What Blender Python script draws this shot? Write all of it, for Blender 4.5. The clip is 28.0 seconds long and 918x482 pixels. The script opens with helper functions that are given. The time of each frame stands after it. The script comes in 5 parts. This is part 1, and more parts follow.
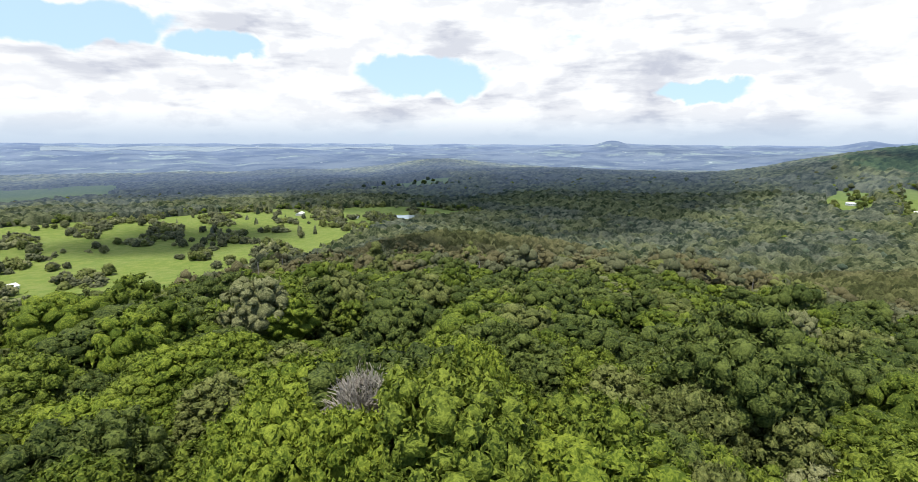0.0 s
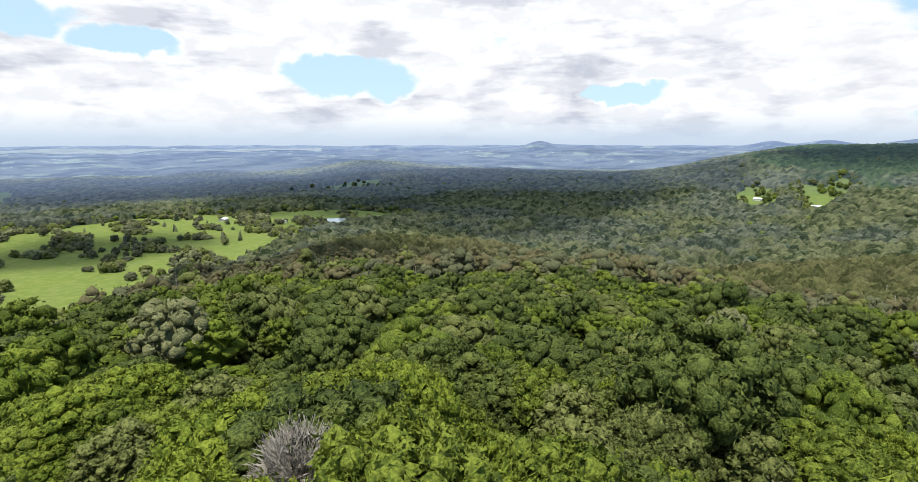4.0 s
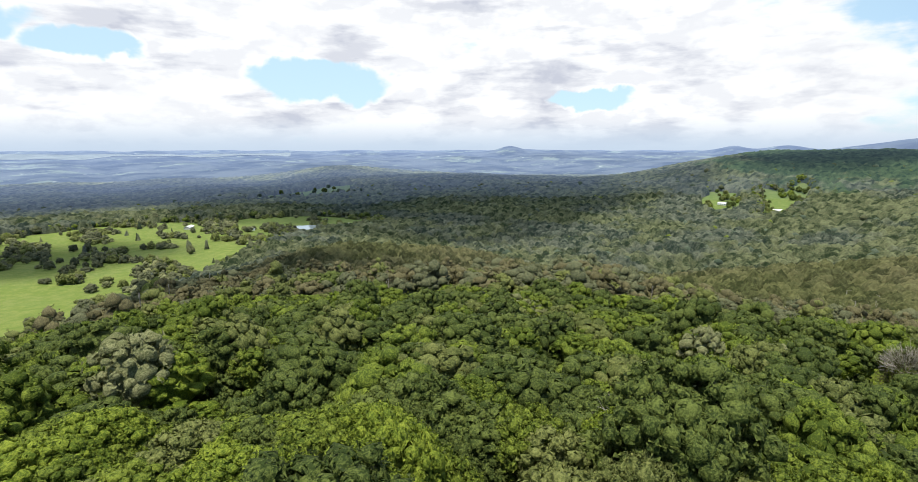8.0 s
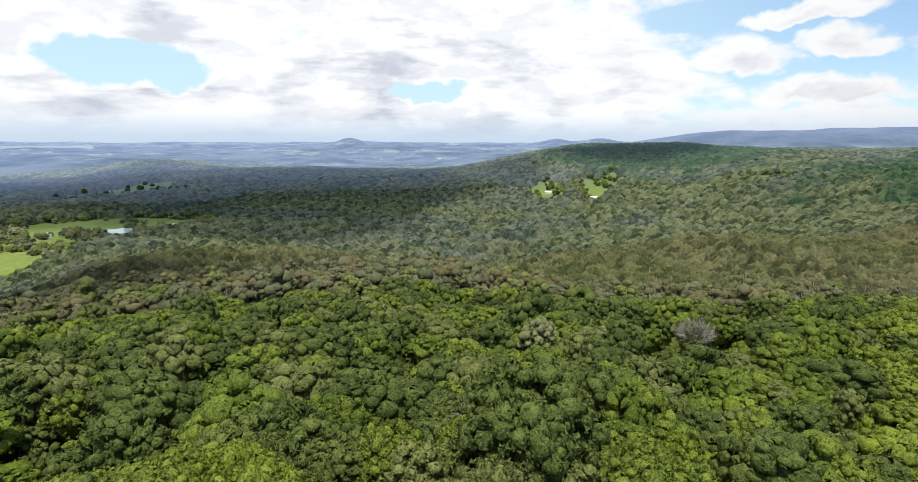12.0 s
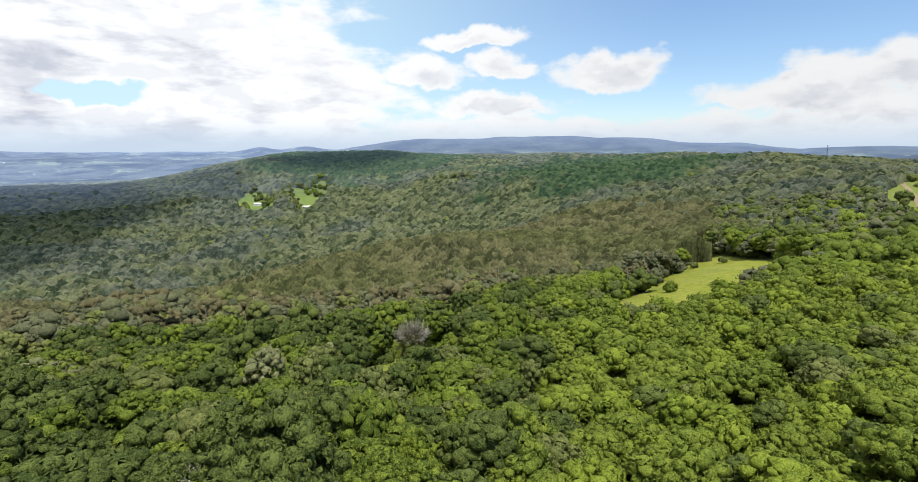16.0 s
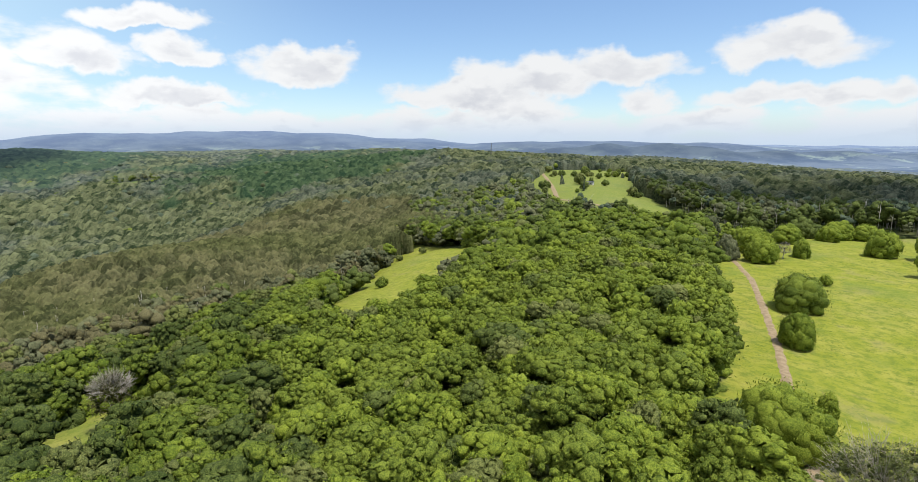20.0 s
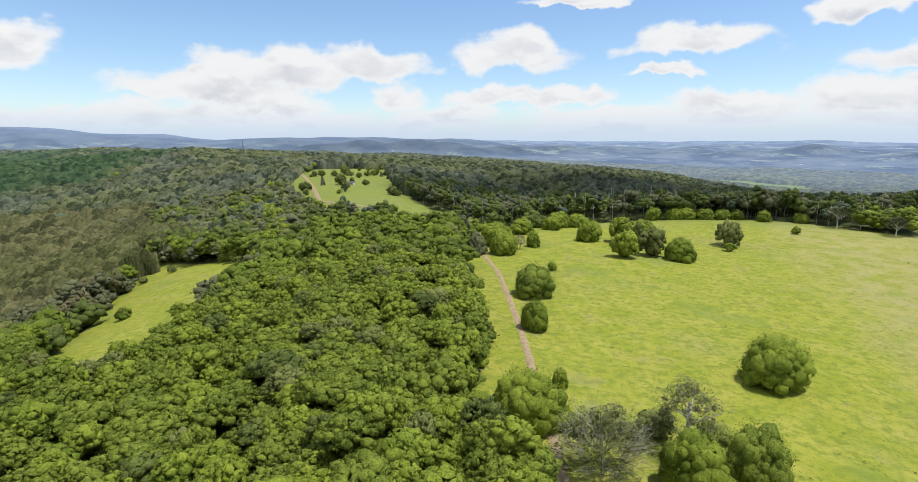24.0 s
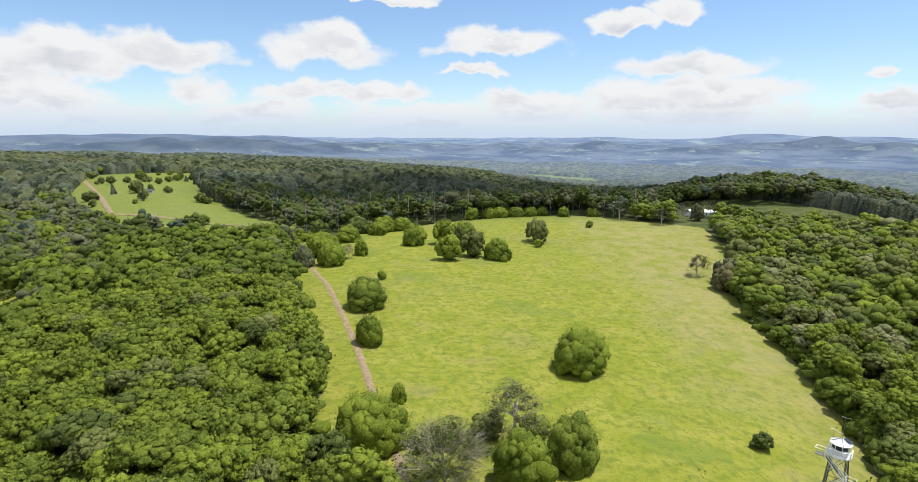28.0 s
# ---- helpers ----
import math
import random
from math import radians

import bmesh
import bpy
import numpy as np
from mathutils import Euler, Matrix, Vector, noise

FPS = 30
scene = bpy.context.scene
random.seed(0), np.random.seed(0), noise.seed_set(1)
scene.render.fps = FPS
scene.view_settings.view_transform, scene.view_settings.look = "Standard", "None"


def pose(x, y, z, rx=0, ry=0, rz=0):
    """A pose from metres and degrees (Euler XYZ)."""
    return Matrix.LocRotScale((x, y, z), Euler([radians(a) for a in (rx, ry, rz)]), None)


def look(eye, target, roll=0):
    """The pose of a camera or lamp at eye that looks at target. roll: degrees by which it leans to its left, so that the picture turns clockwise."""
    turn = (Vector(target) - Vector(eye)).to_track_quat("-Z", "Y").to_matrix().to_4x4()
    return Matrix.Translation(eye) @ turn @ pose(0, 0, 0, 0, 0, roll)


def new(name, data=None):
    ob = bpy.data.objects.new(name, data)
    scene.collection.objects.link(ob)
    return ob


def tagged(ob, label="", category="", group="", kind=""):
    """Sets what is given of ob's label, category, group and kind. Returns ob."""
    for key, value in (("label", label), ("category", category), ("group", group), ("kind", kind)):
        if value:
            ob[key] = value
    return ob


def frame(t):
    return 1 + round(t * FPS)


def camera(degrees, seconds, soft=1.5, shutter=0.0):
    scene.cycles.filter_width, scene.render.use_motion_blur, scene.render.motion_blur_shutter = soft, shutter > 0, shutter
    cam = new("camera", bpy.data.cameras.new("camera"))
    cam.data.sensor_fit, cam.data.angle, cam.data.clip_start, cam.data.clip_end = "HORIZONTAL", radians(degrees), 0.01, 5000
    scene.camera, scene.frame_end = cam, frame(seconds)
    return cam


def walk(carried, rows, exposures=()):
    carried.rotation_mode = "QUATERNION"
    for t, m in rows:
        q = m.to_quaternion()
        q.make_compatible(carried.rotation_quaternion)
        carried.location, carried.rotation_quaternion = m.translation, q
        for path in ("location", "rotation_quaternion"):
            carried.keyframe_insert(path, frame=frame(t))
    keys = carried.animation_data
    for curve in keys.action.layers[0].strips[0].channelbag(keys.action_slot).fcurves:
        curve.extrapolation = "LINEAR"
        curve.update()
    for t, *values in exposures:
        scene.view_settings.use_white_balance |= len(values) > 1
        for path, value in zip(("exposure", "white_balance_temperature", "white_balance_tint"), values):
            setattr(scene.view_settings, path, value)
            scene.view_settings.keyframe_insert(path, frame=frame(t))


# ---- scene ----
cam = camera(80.3, 28.0, soft=0.6)
PATH = [
    (0, (0.1, 11.47, 36.68), (-74.9, -52.09, 18.34), 0.23),
    (0.5, (-0.13, 11.21, 36.68), (-78.27, -48.45, 18.42), 0.05),
    (1, (-0.38, 10.86, 36.71), (-81.63, -44.52, 18.5), -0.09),
    (1.5, (-0.64, 10.57, 36.73), (-83.3, -42.71, 18.58), -0.18),
    (2, (-1.03, 10.15, 36.79), (-83.72, -43.06, 18.61), -0.16),
    (2.5, (-1.37, 9.76, 36.87), (-84.04, -43.5, 18.72), -0.11),
    (3, (-1.73, 9.38, 36.92), (-84.29, -44.06, 18.79), -0.11),
    (3.5, (-2.08, 8.98, 37.04), (-84.55, -44.59, 18.87), -0.04),
    (5.5, (-3.49, 7.64, 37.57), (-85.59, -46.54, 19.57), 0.03),
    (6, (-3.71, 7.33, 37.94), (-85.78, -46.92, 20.03), 0.07),
    (6.5, (-3.78, 7.13, 38.36), (-85.88, -47.23, 20.94), 0.21),
    (7, (-3.71, 7.12, 38.78), (-85.79, -47.37, 21.61), 0.32),
    (7.5, (-3.64, 7.11, 39.19), (-86.24, -46.58, 21.98), 0.24),
    (8, (-3.55, 7.06, 39.55), (-88.77, -42.3, 22.22), 0.03),
    (8.5, (-3.52, 6.88, 39.89), (-91.11, -38.07, 22.41), -0.03),
    (9, (-3.08, 6.89, 40.3), (-92.52, -34.24, 22.71), 0.17),
    (9.5, (-2.81, 6.96, 40.74), (-93.9, -30.27, 22.96), 0.09),
    (10, (-2.66, 6.99, 41.07), (-94.9, -27.19, 23.09), 0.08),
    (10.5, (-2.58, 7.03, 41.42), (-96.23, -22.97, 23.24), -0.02),
    (11, (-2.57, 6.92, 41.66), (-97.17, -19.82, 23.32), 0.04),
    (11.5, (-2.46, 6.88, 42.03), (-97.59, -17.72, 23.47), 0.19),
    (13.5, (-2.34, 6.74, 43.57), (-99.61, -7.07, 24.93), 0.51),
    (14, (-2.08, 6.68, 44.07), (-100.02, -1.62, 25.63), 0.69),
    (14.5, (-1.99, 6.68, 44.36), (-100.18, 1.17, 26.22), 0.69),
    (15, (-1.52, 6.82, 44.72), (-99.86, 9.95, 26.85), 0.51),
    (15.5, (-1.38, 6.64, 44.82), (-98.57, 22.39, 27.33), 0.26),
    (16, (-1.09, 6.44, 45.03), (-95.69, 33.9, 27.79), -0.01),
    (16.5, (-0.81, 6.38, 45.18), (-92.08, 43.51, 28.12), -0.40),
    (17, (-0.02, 5.77, 46.18), (-85.9, 54.0, 28.94), -0.56),
    (17.5, (0.03, 5.18, 46.78), (-80.62, 61.69, 29.41), -0.63),
    (18, (0.34, 4.67, 47.51), (-75.74, 67.15, 29.97), -0.63),
    (18.5, (0.43, 4.32, 48.15), (-71.75, 71.24, 30.49), -0.54),
    (19, (0.48, 4.03, 48.94), (-68.18, 74.5, 31.1), -0.42),
    (19.5, (0.43, 3.78, 49.64), (-67.41, 75.01, 31.65), -0.19),
    (20, (0.46, 3.77, 50.12), (-67.11, 75.22, 31.98), -0.00),
    (20.5, (0.59, 3.6, 50.62), (-63.6, 78.09, 32.44), 0.10),
    (21, (0.69, 3.36, 51.33), (-59.13, 81.37, 33.01), 0.12),
    (21.5, (0.7, 2.85, 52.03), (-53.9, 84.59, 33.63), 0.26),
    (22, (0.84, 2.52, 52.78), (-48.51, 87.49, 34.23), 0.16),
    (22.5, (0.76, 2.65, 53.32), (-44.49, 89.87, 34.74), 0.14),
    (24.5, (1.02, 1.41, 56.74), (-25.81, 95.84, 37.68), 0.03),
    (25, (1.02, 1.2, 57.4), (-21.64, 96.7, 38.3), 0.01),
    (25.5, (0.93, 0.95, 58.21), (-16.92, 97.45, 39.0), -0.02),
    (26, (0.9, 0.39, 59.24), (-11.47, 97.71, 39.86), -0.01),
    (26.5, (0.69, 0.2, 60.1), (-7.06, 97.98, 40.62), 0.06),
    (27, (0.4, 0.12, 60.79), (-3.54, 98.11, 41.25), 0.09),
    (27.5, (0.07, -0.0, 61.53), (-0.38, 98.06, 41.92), 0.14),
    (28, (-0.0, -0.0, 62.0), (-0.01, 98.06, 42.42), 0.16),
]
walk(cam, [(t, look(eye, target, roll)) for t, eye, target, roll in PATH])

# ---- light ----
SUN_BEARING, SUN_HEIGHT = -78.0, 71.0     # degrees to the left of +y, degrees above the horizon


def bearing(a, r, z=0.0):
    """The place r metres from the origin, a degrees to the left of +y."""
    return Vector((-r * math.sin(radians(a)), r * math.cos(radians(a)), z))


sun_data = bpy.data.lights.new("sun", "SUN")
sun_data.energy, sun_data.angle, sun_data.color = 5.0, radians(0.6), (1.0, 0.95, 0.86)
sun = new("sun", sun_data)
sun.matrix_world = look(bearing(SUN_BEARING, 100 * math.cos(radians(SUN_HEIGHT)), 100 * math.sin(radians(SUN_HEIGHT))), (0, 0, 0))


class Nodes:
    """Short ways to put nodes together in one tree."""

    def __init__(self, tree):
        self.tree = tree
        tree.nodes.clear()

    def add(self, kind, **values):
        node = self.tree.nodes.new(kind)
        for key, value in values.items():
            if key in node.inputs:
                self.put(node.inputs[key], value)
        return node

    def put(self, socket, value):
        if isinstance(value, bpy.types.NodeSocket):
            self.tree.links.new(value, socket)
        else:
            socket.default_value = value

    def math(self, operation, a, b=0.0, c=0.0, clamp=False):
        node = self.tree.nodes.new("ShaderNodeMath")
        node.operation, node.use_clamp = operation, clamp
        for socket, value in zip(node.inputs, (a, b, c)):
            self.put(socket, value)
        return node.outputs[0]

    def vector(self, operation, a, b=(0, 0, 0)):
        node = self.tree.nodes.new("ShaderNodeVectorMath")
        node.operation = operation
        self.put(node.inputs[0], a)
        self.put(node.inputs[1], b)
        return node.outputs[0]

    def noise(self, vector, scale, detail=4.0, rough=0.55, distortion=0.0):
        node = self.add("ShaderNodeTexNoise", Vector=vector, Scale=scale, Detail=detail, Roughness=rough, Distortion=distortion)
        return node.outputs[0]

    def ramp(self, value, low, high, to_low=0.0, to_high=1.0, smooth=True):
        node = self.tree.nodes.new("ShaderNodeMapRange")
        node.interpolation_type = "SMOOTHSTEP" if smooth else "LINEAR"
        for socket, v in zip(node.inputs, (value, low, high, to_low, to_high)):
            self.put(socket, v)
        return node.outputs[0]

    def mix(self, fac, a, b, blend="MIX"):
        node = self.tree.nodes.new("ShaderNodeMix")
        node.data_type, node.blend_type = "RGBA", blend
        self.put(node.inputs[0], fac)
        for socket, v in ((node.inputs[6], a), (node.inputs[7], b)):
            self.put(socket, (*v, 1.0) if isinstance(v, tuple) and len(v) == 3 else v)
        return node.outputs[2]

    def separate(self, vector):
        node = self.tree.nodes.new("ShaderNodeSeparateXYZ")
        self.put(node.inputs[0], vector)
        return node.outputs

    def combine(self, x, y, z):
        node = self.tree.nodes.new("ShaderNodeCombineXYZ")
        for socket, v in zip(node.inputs, (x, y, z)):
            self.put(socket, v)
        return node.outputs[0]


# clouds: bearing, height, half width, half height, all in degrees; blue gaps in the closed part likewise
CLOUDS = [
    (35.7, 5.5, 7.5, 3.0), (29.2, 6.2, 8.0, 2.5), (14.0, 7.7, 6.7, 2.6), (25.4, 3.4, 3.9, 2.0), (37.5, 2.8, 6.6, 1.7), (10.6, 3.6, 8.0, 1.6), (-4.1, 8.3, 6.5, 2.1),
    (-15.9, 9.8, 3.4, 1.5), (-20.7, 10.6, 2.9, 1.8), (-20.6, 3.0, 11.0, 2.5), (-22.6, 5.8, 6.9, 1.8), (-36.3, 2.6, 3.3, 1.0), (-0.1, 5.8, 2.9, 0.8), (-6.5, 2.6, 7.8, 1.8),
    (6.6, 12.6, 5.6, 1.0), (-35.8, 5.2, 1.4, 0.8), (68.9, 7.3, 3.1, 1.8), (59.3, 6.5, 5.9, 2.4), (75.5, 5.9, 3.3, 2.0), (70.5, 3.5, 8.3, 1.4), (68.9, 7.9, 3.0, 1.8),
    (59.2, 7.1, 5.8, 2.2), (77.3, 6.8, 4.8, 2.6), (41.9, 4.1, 9.1, 2.3), (72.3, 10.4, 5.5, 1.4),
]
GAPS = [(134.0, 6.1, 5.8, 1.9), (165, 9.6, 8, 1.8), (153, 8.2, 4, 1.2), (107, 4.6, 3.5, 1.0), (79.5, 11.8, 3.6, 1.0), (66, 10.5, 2.5, 2.6)]


def make_sky():
    """A fair-weather sky: blue, with flat-based cumulus that close up towards the lake, and pale haze on the horizon."""
    world = bpy.data.worlds.new("sky")
    scene.world = world
    world.use_nodes = True
    n = Nodes(world.node_tree)
    way = n.add("ShaderNodeTexCoord").outputs["Generated"]
    x, y, z = n.separate(way)
    sky = n.tree.nodes.new("ShaderNodeTexSky")
    sky.sky_type, sky.sun_disc = "NISHITA", False
    sky.sun_elevation, sky.sun_rotation = radians(SUN_HEIGHT), radians(-SUN_BEARING)
    sky.altitude, sky.dust_density, sky.ozone_density = 300, 0.3, 2.5
    deep = n.mix(1.0, sky.outputs[0], (0.94, 1.02, 1.12), "MULTIPLY")
    blue = n.add("ShaderNodeBackground", Color=deep, Strength=0.12).outputs[0]
    turn = n.math("MULTIPLY", n.math("ARCTAN2", n.math("MULTIPLY", x, -1.0), y), 57.2958)
    turn = n.math("ADD", turn, n.math("MULTIPLY", n.math("LESS_THAN", turn, -100.0), 360.0))
    rise = n.math("MULTIPLY", n.math("ARCSINE", n.math("MINIMUM", z, 1.0)), 57.2958)
    # thin milky veil towards the lake
    veil = n.add("ShaderNodeMixShader", Fac=n.ramp(turn, 50.0, 100.0, 0.05, 0.78))
    n.put(veil.inputs[1], blue)
    n.put(veil.inputs[2], n.add("ShaderNodeBackground", Color=(0.62, 0.85, 0.97, 1.0), Strength=0.92).outputs[0])
    blue = veil.outputs[0]
    # ragged outlines
    sway = n.math("MULTIPLY", n.math("SUBTRACT", n.noise(n.vector("MULTIPLY", way, (1.0, 1.0, 1.8)), 9.0, 4.5, 0.5), 0.5), 9.0)
    heave = n.math("MULTIPLY", n.math("SUBTRACT", n.noise(n.vector("ADD", way, (3.0, 5.0, 7.0)), 12.0, 4.5, 0.55), 0.5), 4.5)
    turn, flat_rise, rise = n.math("ADD", turn, sway), rise, n.math("ADD", rise, heave)
    # billows, finer upwards than sideways
    stretched = n.vector("MULTIPLY", way, (1.0, 1.0, 2.1))
    puff = n.math("SUBTRACT", n.noise(stretched, 10.0, 5.0, 0.52), 0.5)
    broad = n.math("SUBTRACT", n.noise(n.vector("MULTIPLY", way, (1.0, 1.0, 4.5)), 5.0, 5.0, 0.55), 0.5)
    field, low = -9.0, -9.0
    for a, e, w, h in CLOUDS:
        da = n.math("DIVIDE", n.math("SUBTRACT", turn, a), w)
        de = n.math("DIVIDE", n.math("SUBTRACT", rise, e), h)
        under = n.math("MULTIPLY", n.math("MINIMUM", de, 0.0), 1.9)
        de2 = n.math("ADD", n.math("MAXIMUM", de, 0.0), under)
        v = n.math("SUBTRACT", 1.0, n.math("ADD", n.math("MULTIPLY", da, da), n.math("MULTIPLY", de2, de2)))
        field = n.math("MAXIMUM", field, v)
        low = n.math("MAXIMUM", low, n.math("SUBTRACT", v, n.math("MULTIPLY", de, 0.9)))
    # low rows near the horizon
    rows = n.math("ADD", n.ramp(rise, 1.5, 6.0, 0.5, -1.5), n.math("MULTIPLY", broad, 3.0))
    # the closed sheet on the lake side and overhead behind it
    closed = n.math("ADD", n.ramp(n.math("SUBTRACT", turn, rise), 50.0, 92.0, -1.4, 1.1), n.math("MULTIPLY", broad, 2.6))
    closed = n.math("MAXIMUM", closed, rows)
    closed = n.math("SUBTRACT", closed, n.ramp(turn, 185.0, 230.0, 0.0, 1.6))
    for a, e, w, h in GAPS:
        da = n.math("DIVIDE", n.math("SUBTRACT", turn, a), w)
        de = n.math("DIVIDE", n.math("SUBTRACT", rise, e), h)
        far = n.math("ADD", n.math("MULTIPLY", da, da), n.math("MULTIPLY", de, de))
        closed = n.math("MINIMUM", closed, n.math("MULTIPLY", n.math("SUBTRACT", far, 1.0), 1.2))
    # scattered cloud above the rows that are seen
    above = n.math("ADD", n.ramp(flat_rise, 15.0, 30.0, -2.0, -0.15), n.math("MULTIPLY", broad, 4.0))
    field = n.math("MAXIMUM", n.math("MAXIMUM", field, closed), above)
    dense = n.math("ADD", field, n.math("MULTIPLY", puff, 2.6))
    mask = n.ramp(dense, -0.22, 0.55)
    grey = n.math("MAXIMUM", n.ramp(n.math("ADD", low, n.math("MULTIPLY", puff, 1.5)), 0.7, 1.9, 0.0, 0.75),
                  n.math("MULTIPLY", n.ramp(n.math("ADD", broad, n.math("MULTIPLY", puff, 0.35)), 0.02, 0.20, 0.0, 0.75), n.ramp(turn, 75.0, 100.0)))
    higher = n.math("SUBTRACT", n.noise(n.vector("ADD", stretched, (0.0, 0.0, 0.045)), 10.0, 5.0, 0.52), 0.5)
    lit = n.ramp(n.math("SUBTRACT", higher, puff), -0.05, 0.10, 0.0, 0.35)
    grey = n.math("ADD", grey, n.math("MULTIPLY", lit, n.ramp(dense, 0.3, 0.9)), clamp=True)
    tint = n.mix(grey, (0.97, 0.985, 1.0), (0.56, 0.59, 0.68))
    cloud = n.add("ShaderNodeBackground", Color=tint, Strength=n.ramp(turn, 45.0, 100.0, 0.78, 0.94)).outputs[0]
    with_cloud = n.add("ShaderNodeMixShader", Fac=mask)
    n.put(with_cloud.inputs[1], blue)
    n.put(with_cloud.inputs[2], cloud)
    pale = n.add("ShaderNodeBackground", Color=(0.64, 0.77, 0.93, 1.0), Strength=0.80).outputs[0]
    haze = n.add("ShaderNodeMixShader", Fac=n.ramp(flat_rise, -0.5, 3.2, 0.95, 0.0))
    n.put(haze.inputs[1], with_cloud.outputs[0])
    n.put(haze.inputs[2], pale)
    n.put(n.add("ShaderNodeOutputWorld").inputs[0], haze.outputs[0])


make_sky()
scene.view_settings.exposure = 0.22

# ---- materials ----


def material(name):
    m = bpy.data.materials.new(name)
    m.use_nodes = True
    return m, Nodes(m.node_tree)


def finish(n, colour, rough=0.8, metal=0.0, bump=None, strength=0.4, distance=0.1, specular=0.3, translucent=0.0):
    bsdf = n.add("ShaderNodeBsdfPrincipled", **{"Base Color": colour, "Roughness": rough, "Metallic": metal, "Specular IOR Level": specular})
    if bump is not None:
        node = n.add("ShaderNodeBump", Height=bump, Strength=strength, Distance=distance)
        n.put(bsdf.inputs["Normal"], node.outputs[0])
    shader = bsdf.outputs[0]
    if translucent:
        thin = n.add("ShaderNodeBsdfTranslucent", Color=colour)
        both = n.add("ShaderNodeMixShader", Fac=translucent)
        n.put(both.inputs[1], shader)
        n.put(both.inputs[2], thin.outputs[0])
        shader = both.outputs[0]
    out = n.add("ShaderNodeOutputMaterial")
    n.put(out.inputs[0], shader)


def leaf_material(name, dark, light, patch=0.11, translucent=0.12, rough=0.7, grain=5.5):
    """Foliage: tone differs from tree to tree, from clump to clump, and with the fine leafy relief, darker where it
    dips.
    """
    m, n = material(name)
    geo = n.tree.nodes.new("ShaderNodeNewGeometry")
    place = geo.outputs["Position"]
    tree_tone = n.ramp(n.noise(place, patch, 2.0, 0.5), 0.3, 0.7)
    fine = n.noise(place, grain, 2.0, 0.6)
    clump = n.noise(place, 1.6, 3.0, 0.6)
    relief = n.math("ADD", clump, n.math("MULTIPLY", fine, 0.6))
    own = n.add("ShaderNodeObjectInfo").outputs["Random"]
    t = n.math("ADD", n.math("MULTIPLY", tree_tone, 0.36), n.math("MULTIPLY", geo.outputs["Random Per Island"], 0.42))
    t = n.math("ADD", t, n.math("MULTIPLY", n.math("SUBTRACT", own, 0.5), 0.30))
    t = n.math("ADD", t, n.math("ADD", n.ramp(fine, 0.40, 0.62, -0.30, 0.42), n.ramp(clump, 0.36, 0.64, -0.18, 0.22)), clamp=True)
    finish(n, n.mix(t, dark, light), rough, translucent=translucent, specular=0.08, bump=relief, strength=0.9, distance=0.20)
    return m


def with_haze_glow(n, shader, start=1120.0):
    """Adds blue glow as painted haze over the backdrop, thicker with distance."""
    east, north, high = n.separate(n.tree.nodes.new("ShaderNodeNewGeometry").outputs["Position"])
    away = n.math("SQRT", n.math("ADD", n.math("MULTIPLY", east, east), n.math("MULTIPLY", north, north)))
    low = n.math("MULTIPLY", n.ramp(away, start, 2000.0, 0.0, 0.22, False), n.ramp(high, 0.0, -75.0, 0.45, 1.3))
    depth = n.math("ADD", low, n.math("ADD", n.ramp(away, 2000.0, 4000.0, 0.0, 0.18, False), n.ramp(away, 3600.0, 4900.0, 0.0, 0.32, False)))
    # emission in place of real hazy air
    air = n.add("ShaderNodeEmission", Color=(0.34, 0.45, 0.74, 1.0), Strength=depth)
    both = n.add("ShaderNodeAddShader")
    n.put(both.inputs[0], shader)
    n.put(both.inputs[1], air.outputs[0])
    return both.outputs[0]


